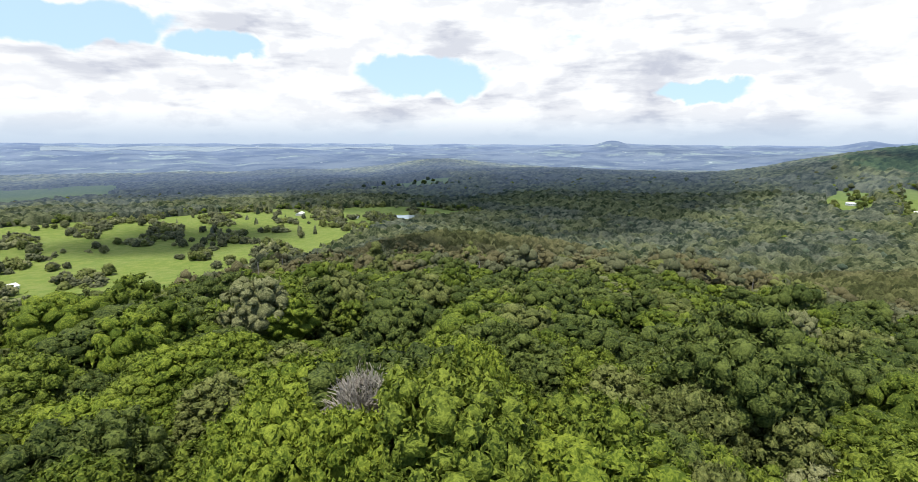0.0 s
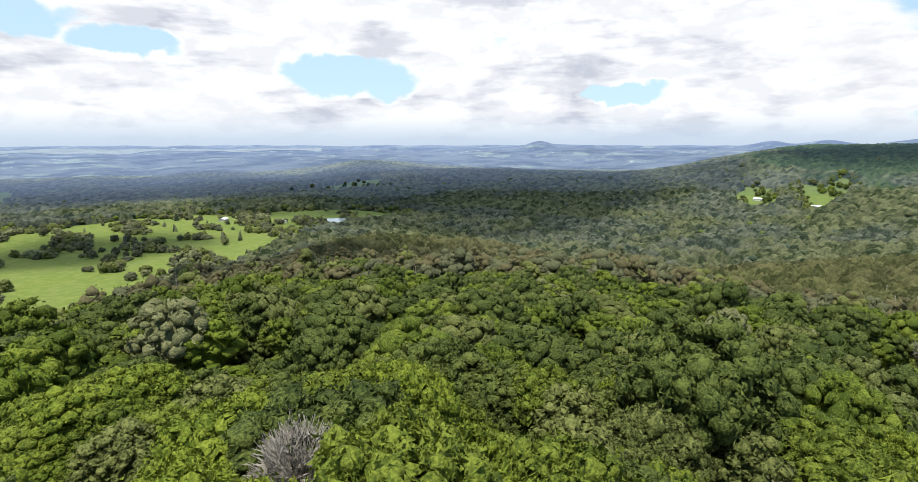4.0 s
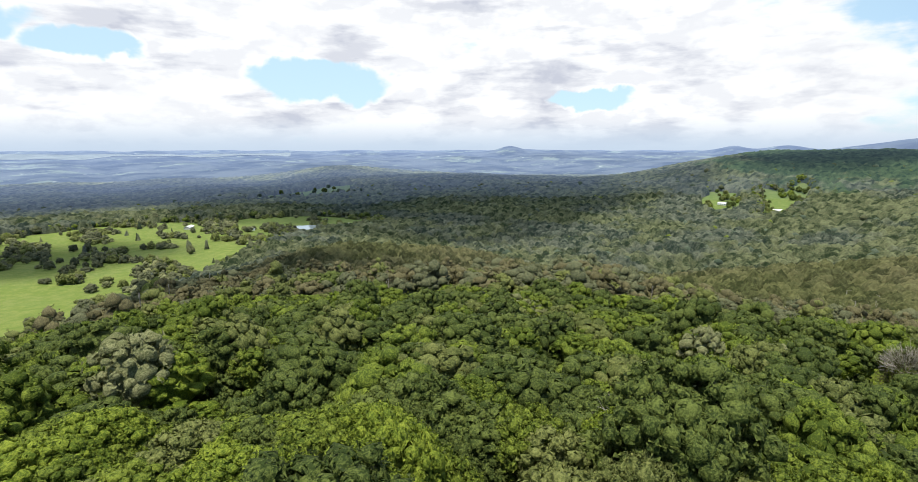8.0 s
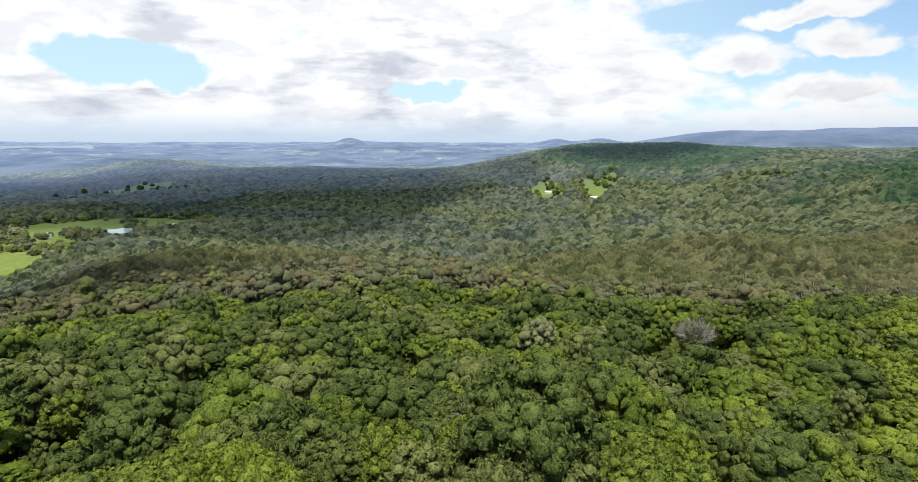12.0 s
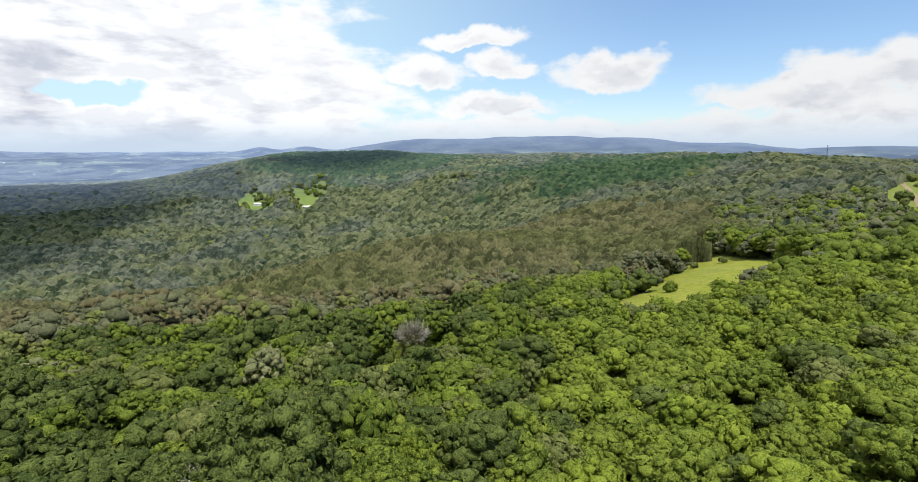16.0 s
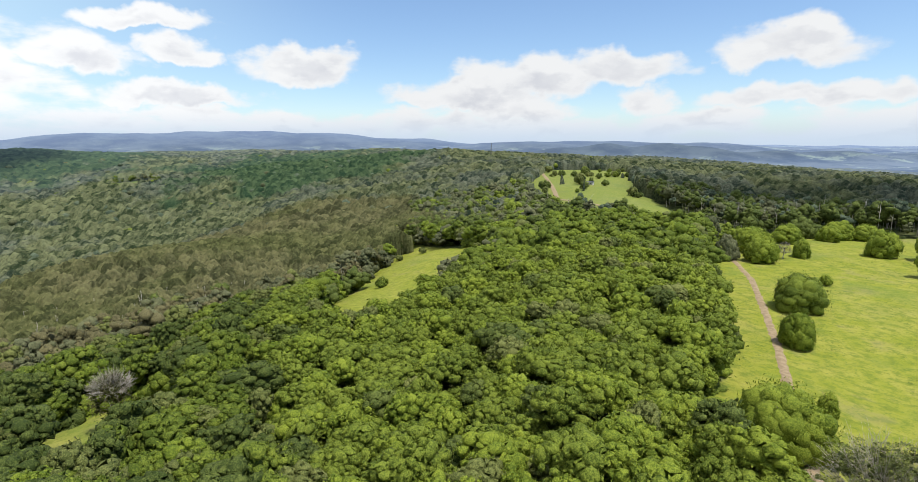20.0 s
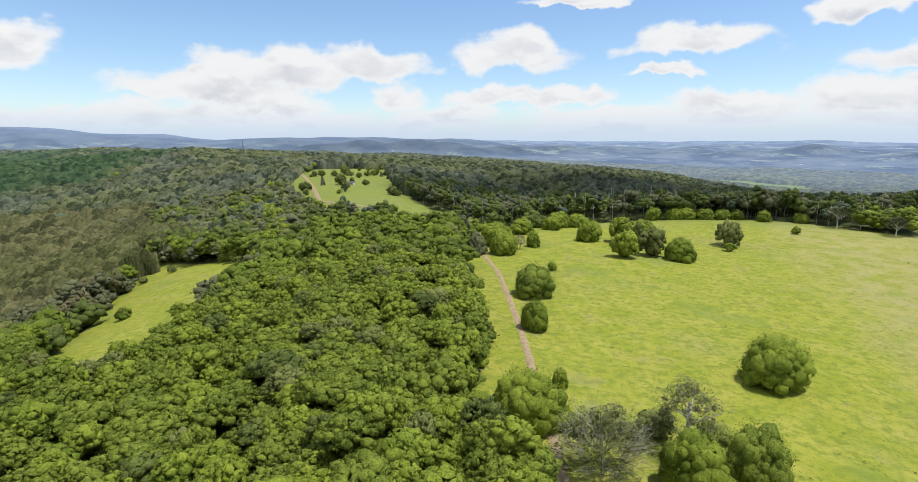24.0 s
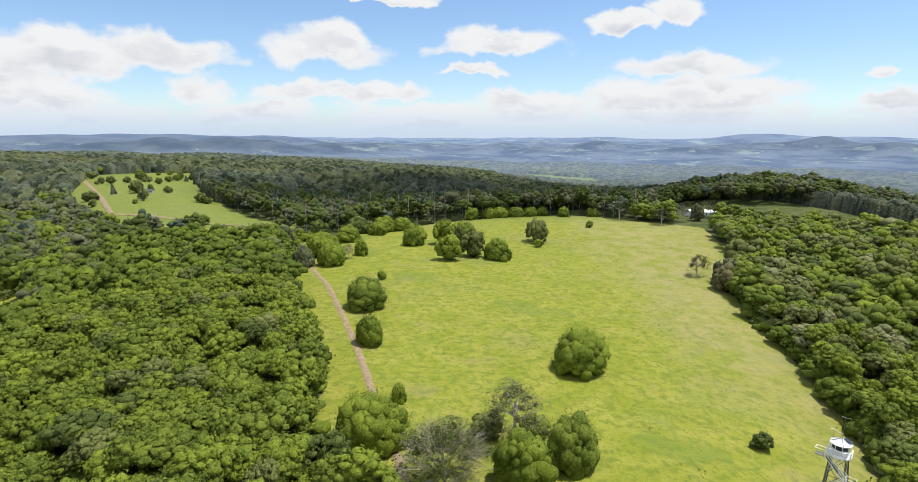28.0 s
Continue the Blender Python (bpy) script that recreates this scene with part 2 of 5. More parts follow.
def canopy_material(name, far):
    """Closed forest seen from afar: crown beside crown, brown eucalypts on the near ridges, green rainforest up the hills."""
    m, n = material(name)
    place = n.tree.nodes.new("ShaderNodeNewGeometry").outputs["Position"]

    def stored(attribute):
        node = n.tree.nodes.new("ShaderNodeAttribute")
        node.attribute_name = attribute
        return node.outputs["Fac"]

    fine = n.noise(place, 0.5, 4.0, 0.7)
    wide = n.noise(place, 0.0075, 4.0, 0.6)
    tone = n.math("ADD", stored("tone"), n.ramp(fine, 0.35, 0.68, -0.22, 0.22), clamp=True)
    gum = n.mix(tone, (0.026, 0.039, 0.019), (0.164, 0.177, 0.092))
    # bluer grey puts thin haze into the hill forest's colour
    grey = n.mix(tone, (0.026, 0.039, 0.029), (0.144, 0.157, 0.112))
    rain = n.mix(tone, (0.020, 0.042, 0.024), (0.078, 0.116, 0.056))
    hill = n.mix(n.ramp(n.math("ADD", wide, n.math("MULTIPLY", fine, 0.08)), 0.46, 0.60), grey, gum)
    lush = n.math("ADD", stored("lush"), n.math("MULTIPLY", n.math("SUBTRACT", n.noise(place, 0.010, 4.0, 0.6), 0.5), 1.3))
    hill = n.mix(n.ramp(lush, 0.40, 0.60), hill, rain)
    ridge = n.mix(tone, (0.044, 0.048, 0.023), (0.158, 0.152, 0.074))
    ridge = n.mix(n.ramp(wide, 0.40, 0.62, 0.0, 0.6), ridge, n.mix(tone, (0.034, 0.044, 0.015), (0.109, 0.124, 0.042)))
    split = n.ramp(n.math("ADD", stored("brown"), n.math("MULTIPLY", n.math("SUBTRACT", n.noise(place, 0.02, 4.0), 0.5), 0.9)), 0.35, 0.65)
    c = n.mix(split, hill, ridge)
    bsdf = n.add("ShaderNodeBsdfDiffuse", Color=c, Roughness=1.0)
    n.put(bsdf.inputs["Normal"], n.add("ShaderNodeBump", Height=fine, Strength=1.0, Distance=1.6).outputs[0])
    # the backdrop's canopy also gets the painted haze
    n.put(n.add("ShaderNodeOutputMaterial").inputs[0], with_haze_glow(n, bsdf.outputs[0]) if far else bsdf.outputs[0])
    return m


LEAF = {
    "green": leaf_material("leaf_green", (0.044, 0.068, 0.009), (0.170, 0.210, 0.030)),
    "lime": leaf_material("leaf_lime", (0.060, 0.092, 0.010), (0.200, 0.244, 0.030)),
    "dark": leaf_material("leaf_dark", (0.028, 0.044, 0.010), (0.116, 0.144, 0.034)),
    "olive": leaf_material("leaf_olive", (0.058, 0.073, 0.019), (0.172, 0.188, 0.058)),
    "pale": leaf_material("leaf_pale", (0.100, 0.110, 0.044), (0.235, 0.240, 0.115)),
    "gum": leaf_material("leaf_gum", (0.040, 0.050, 0.024), (0.142, 0.148, 0.076), 0.05),
    "rust": leaf_material("leaf_rust", (0.054, 0.052, 0.024), (0.152, 0.138, 0.066), 0.05),
    # bluer leaves, with haze put into the colour of farther trees
    "blue": leaf_material("leaf_blue", (0.036, 0.056, 0.036), (0.120, 0.150, 0.098), 0.02),
    "grey": leaf_material("leaf_grey", (0.105, 0.094, 0.078), (0.250, 0.225, 0.190)),
}
TUSSOCK = leaf_material("grass_tuft", (0.080, 0.118, 0.022), (0.200, 0.226, 0.046))
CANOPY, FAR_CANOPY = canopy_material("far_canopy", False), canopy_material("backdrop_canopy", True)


def bark_material(name, a, b):
    m, n = material(name)
    place = n.tree.nodes.new("ShaderNodeNewGeometry").outputs["Position"]
    grain = n.noise(n.vector("MULTIPLY", place, (3.0, 3.0, 0.6)), 2.0, 5.0, 0.6)
    finish(n, n.mix(n.ramp(grain, 0.35, 0.65), a, b), 0.85, bump=grain, distance=0.03)
    return m


BARK = bark_material("bark_brown", (0.08, 0.06, 0.045), (0.20, 0.16, 0.12))
GUM_BARK = bark_material("bark_pale", (0.30, 0.27, 0.23), (0.55, 0.52, 0.47))
DEAD_WOOD = bark_material("dead_wood", (0.19, 0.17, 0.14), (0.38, 0.35, 0.30))


def ground_material(name="ground_cover", far=False):
    """Paddock grass where the cover says so, leaf litter and scrub elsewhere."""
    m, n = material(name)
    place = n.tree.nodes.new("ShaderNodeNewGeometry").outputs["Position"]
    cover = n.tree.nodes.new("ShaderNodeAttribute")
    cover.attribute_name = "grass"
    ragged = n.math("ADD", cover.outputs["Fac"], n.math("MULTIPLY", n.math("SUBTRACT", n.noise(place, 0.12, 4.0), 0.5), 0.5))
    grass_here = n.ramp(ragged, 0.42, 0.58)
    wide = n.noise(place, 0.018, 4.0, 0.55)
    mid = n.noise(place, 0.11, 5.0, 0.65)
    fine = n.noise(place, 1.3, 4.0, 0.7)
    grass = n.mix(n.ramp(mid, 0.35, 0.68), (0.179, 0.202, 0.023), (0.248, 0.244, 0.047))
    grass = n.mix(n.ramp(wide, 0.50, 0.68, 0.0, 0.5), grass, (0.227, 0.213, 0.083))
    clump = n.noise(place, 0.42, 5.0, 0.7)
    grass = n.mix(n.ramp(clump, 0.44, 0.64, 0.0, 0.8), grass, (0.113, 0.145, 0.020))
    grass = n.mix(n.ramp(n.noise(place, 0.03, 3.0), 0.56, 0.64, 0.0, 0.5), grass, (0.123, 0.164, 0.032))
    grass = n.mix(n.ramp(fine, 0.52, 0.70, 0.0, 0.6), grass, (0.076, 0.117, 0.020))
    grass = n.mix(n.ramp(n.noise(place, 0.055, 5.0, 0.7), 0.55, 0.68, 0.0, 0.45), grass, (0.175, 0.164, 0.072))
    dry = n.math("MULTIPLY", n.ramp(n.math("ADD", n.separate(place)[0], n.math("MULTIPLY", n.noise(place, 0.03, 4.0), 60.0)), 85.0, 125.0), n.ramp(mid, 0.34, 0.60, 0.12, 0.6))
    grass = n.mix(dry, grass, (0.250, 0.225, 0.105))
    # duller mix puts the ridge pasture's semi-shade into the grass colour
    ridge = n.ramp(n.separate(place)[1], 335.0, 420.0, 0.0, 0.55)
    grass = n.mix(ridge, grass, (0.118, 0.154, 0.046))
    west = n.ramp(n.separate(place)[0], -450.0, -800.0, 0.0, 0.8)
    grass = n.mix(west, grass, (0.099, 0.131, 0.050))
    valley = n.ramp(n.separate(place)[2], -35.0, -75.0, 0.0, 0.75)
    grass = n.mix(valley, grass, n.mix(n.ramp(mid, 0.35, 0.68), (0.099, 0.154, 0.034), (0.152, 0.193, 0.056)))
    litter = n.mix(n.ramp(mid, 0.4, 0.6), (0.045, 0.065, 0.018), (0.085, 0.095, 0.036))
    colour = n.mix(grass_here, litter, grass)
    if far:
        bsdf = n.add("ShaderNodeBsdfDiffuse", Color=colour, Roughness=1.0)
        # haze glow laid over the backdrop's ground
        n.put(n.add("ShaderNodeOutputMaterial").inputs[0], with_haze_glow(n, bsdf.outputs[0]))
    else:
        finish(n, colour, 0.95, bump=n.math("ADD", fine, clump), strength=0.9, distance=0.22, specular=0.1)
    return m


def distance_material():
    """The far country: woods, paddocks, scattered roofs; haze painted as blue tones and glow."""
    m, n = material("far_country")
    place = n.tree.nodes.new("ShaderNodeNewGeometry").outputs["Position"]
    streak = n.noise(place, 0.0045, 8.0, 0.70)
    fields = n.noise(n.vector("ADD", place, (900.0, 300.0, 0.0)), 0.0060, 7.0, 0.70)
    spots = n.noise(n.vector("ADD", place, (200.0, 900.0, 0.0)), 0.022, 3.0, 0.6)
    # blue-grey base colours carry the haze
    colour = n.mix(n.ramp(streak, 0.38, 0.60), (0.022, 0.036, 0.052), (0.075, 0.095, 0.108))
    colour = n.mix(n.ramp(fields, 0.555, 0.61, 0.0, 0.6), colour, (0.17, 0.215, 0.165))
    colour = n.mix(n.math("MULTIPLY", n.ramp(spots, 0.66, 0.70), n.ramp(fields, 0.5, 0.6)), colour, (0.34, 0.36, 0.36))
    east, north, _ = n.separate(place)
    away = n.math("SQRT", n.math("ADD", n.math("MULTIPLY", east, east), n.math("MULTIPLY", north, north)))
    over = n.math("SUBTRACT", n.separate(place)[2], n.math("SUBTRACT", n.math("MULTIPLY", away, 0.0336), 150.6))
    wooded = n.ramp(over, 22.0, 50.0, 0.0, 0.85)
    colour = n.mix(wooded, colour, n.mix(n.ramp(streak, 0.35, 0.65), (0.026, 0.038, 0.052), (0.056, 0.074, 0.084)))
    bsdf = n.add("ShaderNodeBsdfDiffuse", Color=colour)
    n.put(n.add("ShaderNodeOutputMaterial").inputs[0], with_haze_glow(n, bsdf.outputs[0]))
    return m


def plain(name, a, b, scale=3.0, rough=0.7, metal=0.0, specular=0.3):
    m, n = material(name)
    place = n.tree.nodes.new("ShaderNodeNewGeometry").outputs["Position"]
    grain = n.noise(place, scale, 5.0, 0.6)
    finish(n, n.mix(n.ramp(grain, 0.35, 0.65), a, b), rough, metal, bump=grain, strength=0.2, distance=0.02, specular=specular)
    return m


GROUND, FAR_GROUND = ground_material(), ground_material("backdrop_ground", True)
FAR = distance_material()
DIRT = plain("track_dirt", (0.185, 0.135, 0.080), (0.270, 0.205, 0.130), 0.8, 0.95)
WHITE_PAINT = plain("white_paint", (0.70, 0.70, 0.68), (0.82, 0.82, 0.80), 1.5, 0.5)
STEEL = plain("weathered_steel", (0.10, 0.10, 0.10), (0.22, 0.21, 0.20), 2.0, 0.6, 0.6)
ROOF_WHITE = plain("roof_white", (0.62, 0.63, 0.64), (0.80, 0.80, 0.80), 0.6, 0.4)
DARK_ROOF = plain("roof_dark", (0.05, 0.055, 0.07), (0.10, 0.105, 0.12), 0.6, 0.5)
WALL_PAINT = plain("wall_paint", (0.42, 0.40, 0.36), (0.58, 0.55, 0.50), 0.8, 0.8)
DARK_GLASS = plain("window_glass", (0.02, 0.025, 0.03), (0.05, 0.06, 0.07), 2.0, 0.08, 0.0, 0.6)
LAKE = plain("lake_water", (0.19, 0.235, 0.285), (0.23, 0.28, 0.33), 0.01, 0.9, 0.0, 0.0)
POND = plain("pond_water", (0.24, 0.31, 0.34), (0.34, 0.40, 0.42), 0.05, 0.12, 0.0, 0.5)

# ---- the lie of the land ----
# heights along circles round the lookout hill, at every 15 degrees from 60 degrees right of +y, turning left
STEP, FIRST = 15.0, -60.0
LAND = {
    0: [13] * 24,
    40: [4, 5, 5, 6, 6, 6, 6, 5, 5, 6, 7, 7, 8, 8, 8, 8, 8, 8, 8, 7, 6, 5, 4, 4],
    80: [-6, -4, -2, 0, 1, 2, 2, -3, -4, -2, 0, 0, 0, 0, 1, 1, 1, 0, 0, -2, -4, -6, -6, -6],
    130: [-16, -12, -5, -1, 0, 1, 0, -5, -6, -8, -10, -10, -10, -10, -11, -12, -14, -16, -18, -20, -20, -20, -18, -16],
    200: [-20, -11, -5, -1, 0, 1, 1, -8, -13, -25, -28, -21, -24, -24, -29, -40, -50, -50, -45, -40, -40, -35, -30, -25],
    300: [-22, -6, -5, 0, 1, 0, -2, -15, -36, -42, -48, -40, -42, -40, -58, -75, -80, -80, -70, -60, -50, -40, -35, -28],
    430: [-25, -4, 0, 0, -2, -10, -6, -24, -45, -47, -60, -75, -58, -56, -86, -92, -95, -95, -90, -80, -70, -50, -40, -30],
    600: [-35, -16, 5, -20, -22, -20, 0, -22, -38, -75, -108, -100, -95, -85, -96, -96, -97, -97, -97, -95, -90, -70, -55, -40],
    850: [-45, -40, -10, -32, -14, -8, 4, -8, -40, -85, -105, -105, -105, -98, -100, -100, -100, -100, -100, -100, -95, -80, -65, -50],
    1200: [-70, -70, -68, -70, -30, -10, 4, 12, -5, -40, -75, -85, -95, -100, -102, -102, -102, -102, -102, -100, -95, -85, -75, -60],
    1700: [-85, -85, -85, -85, -65, -25, -8, 8, 10, 8, 15, -60, -65, -85, -100, -104, -104, -104, -104, -104, -95, -85, -75, -65],
    2400: [-70, -70, -70, -72, -65, -45, -30, -10, 0, 0, -20, -85, -85, -50, -95, -98, -100, -100, -100, -100, -90, -80, -70, -60],
    3400: [-35, -35, -35, -38, -38, -35, -30, -20, -15, -15, -40, -50, -60, -60, -70, -72, -72, -72, -72, -70, -60, -50, -40, -35],
    4900: [14, 14, 14, 14, 14, 14, 14, 10, 5, 3, 0, -4, -6, -6, -4, -2, 0, 0, 0, 0, 5, 10, 14, 14],
}
# single hills and ranges: bearing, distance, height, half width in degrees, half depth in metres
HILLS = [
    (114.6, 4300, 32, 0.9, 300), (112.0, 4200, 16, 5.0, 400), (93.5, 4500, 42, 1.0, 200), (89.5, 4500, 44, 1.4, 200),
    (80.0, 4300, 60, 4.0, 350), (72.0, 4300, 78, 5.5, 350), (63.0, 4300, 84, 5.0, 350), (55.0, 4300, 74, 4.0, 350),
    (47.0, 4300, 50, 3.0, 350), (36.0, 4000, 52, 4.5, 300), (27.0, 4000, 44, 4.0, 300), (18.0, 4000, 40, 4.0, 300),
    (-14.0, 4500, 20, 3.0, 250), (-26.0, 4500, 30, 2.0, 250), (-30.0, 4500, 44, 2.2, 250), (-37.0, 4500, 34, 3.0, 250),
    (126.0, 420, 2, 7.0, 45), (147.0, 300, 8, 5.0, 60), (108.0, 290, -2, 8.0, 45), (96.0, 640, -16, 3.0, 90), (72.0, 440, 9, 9.0, 60),
    (33.0, 3050, 46, 2.2, 150), (28.0, 3000, 58, 2.0, 140), (23.5, 3100, 50, 1.6, 150), (19.0, 3000, 62, 2.4, 150), (13.5, 3050, 46, 2.0, 140), (8.0, 3200, 36, 2.2, 150),
    (2.0, 3500, 24, 2.6, 160), (-7.0, 3300, 20, 3.0, 160), (-14.0, 3600, 34, 2.0, 150), (-22.0, 3300, 30, 2.4, 150), (-33.5, 3700, 44, 1.5, 130), (-31.0, 3700, 36, 4.0, 150), (-38.0, 3500, 50, 2.0, 140),
    (132.0, 2150, 5, 3.0, 260), (140.0, 2200, -28, 5.0, 250), (137.0, 1650, 10, 6.0, 180), (119.0, 2000, 6, 3.0, 200),
]
RINGS = sorted(LAND)
TABLE = np.array([LAND[r] for r in RINGS], float)
RING_LOG = np.log(np.array(RINGS, float) + 30.0)


def cubic(p0, p1, p2, p3, t):
    return p1 + 0.5 * t * (p2 - p0 + t * (2 * p0 - 5 * p1 + 4 * p2 - p3 + t * (3 * (p1 - p2) + p3 - p0)))


def rumple(x, y, size, seed):
    """Cheap smooth unevenness, about -1 to 1."""
    rng = np.random.RandomState(seed)
    total = 0.0
    for k in range(5):
        a, s = rng.uniform(0, 2 * np.pi), size * rng.uniform(0.6, 1.6)
        total = total + np.sin((x * np.cos(a) + y * np.sin(a)) * 2 * np.pi / s + rng.uniform(0, 6.28))
    return total / 3.0


def land(x, y):
    """The ground's height at places given as arrays."""
    x, y = np.asarray(x, float), np.asarray(y, float)
    r = np.hypot(x, y)
    a = np.degrees(np.arctan2(-x, y))
    u = np.mod(a - FIRST, 360.0) / STEP
    v = np.interp(np.log(r + 30.0), RING_LOG, np.arange(len(RINGS)))
    i, j = np.floor(u).astype(int), np.clip(np.floor(v).astype(int), 0, len(RINGS) - 2)
    fu, fv = u - i, v - j

    def across(row):
        row = np.clip(row, 0, len(RINGS) - 1)
        return cubic(*[TABLE[row, (i + k) % 24] for k in (-1, 0, 1, 2)], fu)

    z = cubic(across(j - 1), across(j), across(j + 1), across(j + 2), fv)
    for ha, hr, h, wa, wr in HILLS:
        da = (np.mod(a - ha + 180, 360) - 180) / wa
        z = z + h * np.exp(-0.5 * (da**2 + ((r - hr) / wr) ** 2))
    z = z + np.clip((r - 60) / 300, 0, 1) * rumple(x, y, 160, 3) * 1.2 + np.clip((r - 400) / 600, 0, 1) * rumple(x, y, 420, 5) * 5.0
    z = z + np.clip((r - 2300) / 900, 0, 1) * (rumple(x, y, 330, 8) * 5.0 + rumple(x, y, 900, 9) * 7.0) * np.clip((5200 - r) / 1500, 0, 1)
    return z


def ground_z(x, y):
    return float(land(x, y))


def inside(x, y, corners, soft):
    """1 within a polygon, 0 outside, falling off over soft metres."""
    x, y = np.asarray(x, float), np.asarray(y, float)
    within, near = np.zeros(x.shape, bool), np.full(x.shape, 1e9)
    for (ax, ay), (bx, by) in zip(corners, corners[1:] + corners[:1]):
        crosses = (ay > y) != (by > y)
        with np.errstate(divide="ignore", invalid="ignore"):
            within ^= crosses & (x < (bx - ax) * (y - ay) / (by - ay + 1e-12) + ax)
        t = np.clip(((x - ax) * (bx - ax) + (y - ay) * (by - ay)) / ((bx - ax) ** 2 + (by - ay) ** 2), 0, 1)
        near = np.minimum(near, np.hypot(x - ax - t * (bx - ax), y - ay - t * (by - ay)))
    return np.clip(0.5 + np.where(within, near, -near) / (2 * soft), 0, 1)


def polar(*pairs):
    return [tuple(bearing(a, r)[:2]) for a, r in pairs]


HILL_MEADOW = [(-26, 84), (-34, 125), (-50, 166), (-78, 240), (-92, 300), (-66, 350), (-20, 378), (30, 398), (90, 400), (162, 358), (150, 290), (118, 232),
               (106, 184), (101, 142), (92, 106), (70, 78), (20, 70), (-8, 76)]
SMALL_MEADOW = [(-120, 85), (-162, 101), (-215, 150), (-258, 205), (-286, 248), (-324, 278), (-294, 270), (-238, 246), (-188, 232), (-162, 198), (-140, 146), (-122, 107)]
GLADE = [(-94, 18), (-122, 12), (-138, 28), (-134, 46), (-104, 38)]
RIDGE_PASTURE = polar((18, 385), (16.5, 450), (22, 520), (25.5, 660), (26, 900), (34, 880), (36.5, 620), (34, 480), (27.5, 362), (21, 340))
VALLEY_PASTURE = polar((176, 380), (165, 400), (154, 430), (147, 520), (142, 640), (139, 760), (133, 900), (128, 980), (128, 1080), (136, 1130), (150, 1150), (176, 1050))
LAKE_PASTURE = polar((176, 1500), (162, 1500), (162, 1900), (176, 1900))
SLOPE_PADDOCK = polar((90.8, 1090), (88.6, 1100), (87.6, 1190), (86.4, 1290), (87.5, 1390), (89.0, 1310), (91.2, 1350), (90.6, 1220))
SLOPE_PADDOCK_2 = polar((75.5, 1180), (72.5, 1180), (72.5, 1260), (75.5, 1260))
RIDGE_FIELD = polar((142, 1330), (137, 1380), (132, 1420), (130, 1610), (134, 1600), (138, 1520), (141, 1440))
SLOPE_PADDOCK_3 = polar((95.5, 1150), (93, 1130), (92, 1210), (92.8, 1300), (94.8, 1330), (95.8, 1240))
FAR_FIELDS = [polar((29.5, 1040), (26.5, 1040), (27, 1150), (30, 1150)), polar((36, 1000), (34.5, 1000), (34.5, 1090), (36, 1090)), polar((-4, 1330), (-13, 1330), (-14, 1480), (-3, 1450)), polar((-16, 1300), (-25, 1290), (-24, 1430), (-17, 1420)),
              polar((-8, 1680), (-15, 1700), (-14, 1850), (-6, 1840)), polar((-22, 1690), (-32, 1690), (-31, 1880), (-23, 1860)),
              polar((-28, 1350), (-36, 1330), (-36, 1440), (-29, 1450)), polar((4, 2000), (-3, 2000), (-3, 2150), (3, 2160))]
GREEN_TOP = polar((121, 1880), (118, 1880), (118, 2020), (121, 2020))
MEADOWS = [(HILL_MEADOW, 3), (SMALL_MEADOW, 3), (GLADE, 3), (RIDGE_PASTURE, 6), (VALLEY_PASTURE, 14), (LAKE_PASTURE, 40),
           (SLOPE_PADDOCK, 14), (SLOPE_PADDOCK_2, 10), (SLOPE_PADDOCK_3, 10), (RIDGE_FIELD, 20), (GREEN_TOP, 12)] + [(f, 18) for f in FAR_FIELDS]


def grassland(x, y):
    g = np.zeros(np.shape(x))
    for corners, soft in MEADOWS:
        g = np.maximum(g, inside(x, y, corners, soft))
    return g


def mesh_from(name, verts, faces, materials, index=None, smooth=False, normals=None):
    """A mesh from arrays of corners and of faces with three or four corners."""
    me = bpy.data.meshes.new(name)
    verts, faces = np.asarray(verts, np.float32), np.asarray(faces, np.int32)
    me.vertices.add(len(verts))
    me.vertices.foreach_set("co", verts.ravel())
    me.loops.add(faces.size)
    me.loops.foreach_set("vertex_index", faces.ravel())
    me.polygons.add(len(faces))
    me.polygons.foreach_set("loop_start", np.arange(len(faces), dtype=np.int32) * faces.shape[1])
    for m in materials:
        me.materials.append(m)
    if index is not None:
        me.polygons.foreach_set("material_index", np.asarray(index, np.int32))
    me.polygons.foreach_set("use_smooth", np.full(len(faces), smooth))
    if normals is not None:
        facing = me.attributes.new("custom_normal", "FLOAT_VECTOR", "POINT")
        facing.data.foreach_set("vector", np.asarray(normals, np.float32).ravel())
    me.update()
    me.validate()
    return me


def sheet(name, radii, angles, materials):
    """A piece of the land as a web of circles and rays."""
    a = np.radians(np.asarray(angles))
    r = np.asarray(radii)
    x, y = -r[:, None] * np.sin(a)[None], r[:, None] * np.cos(a)[None]
    z = land(x, y)
    nr, na = x.shape
    idx = np.arange(nr * na).reshape(nr, na)
    nxt = np.roll(idx, -1, 1)
    faces = np.stack([idx[:-1], idx[1:], nxt[1:], nxt[:-1]], -1).reshape(-1, 4)[:, ::-1]
    me = mesh_from(name, np.stack([x, y, z], -1).reshape(-1, 3), faces, materials, smooth=True)
    at = me.attributes.new("grass", "FLOAT", "POINT")
    at.data.foreach_set("value", grassland(x, y).ravel().astype(np.float32))
    return new(name, me)


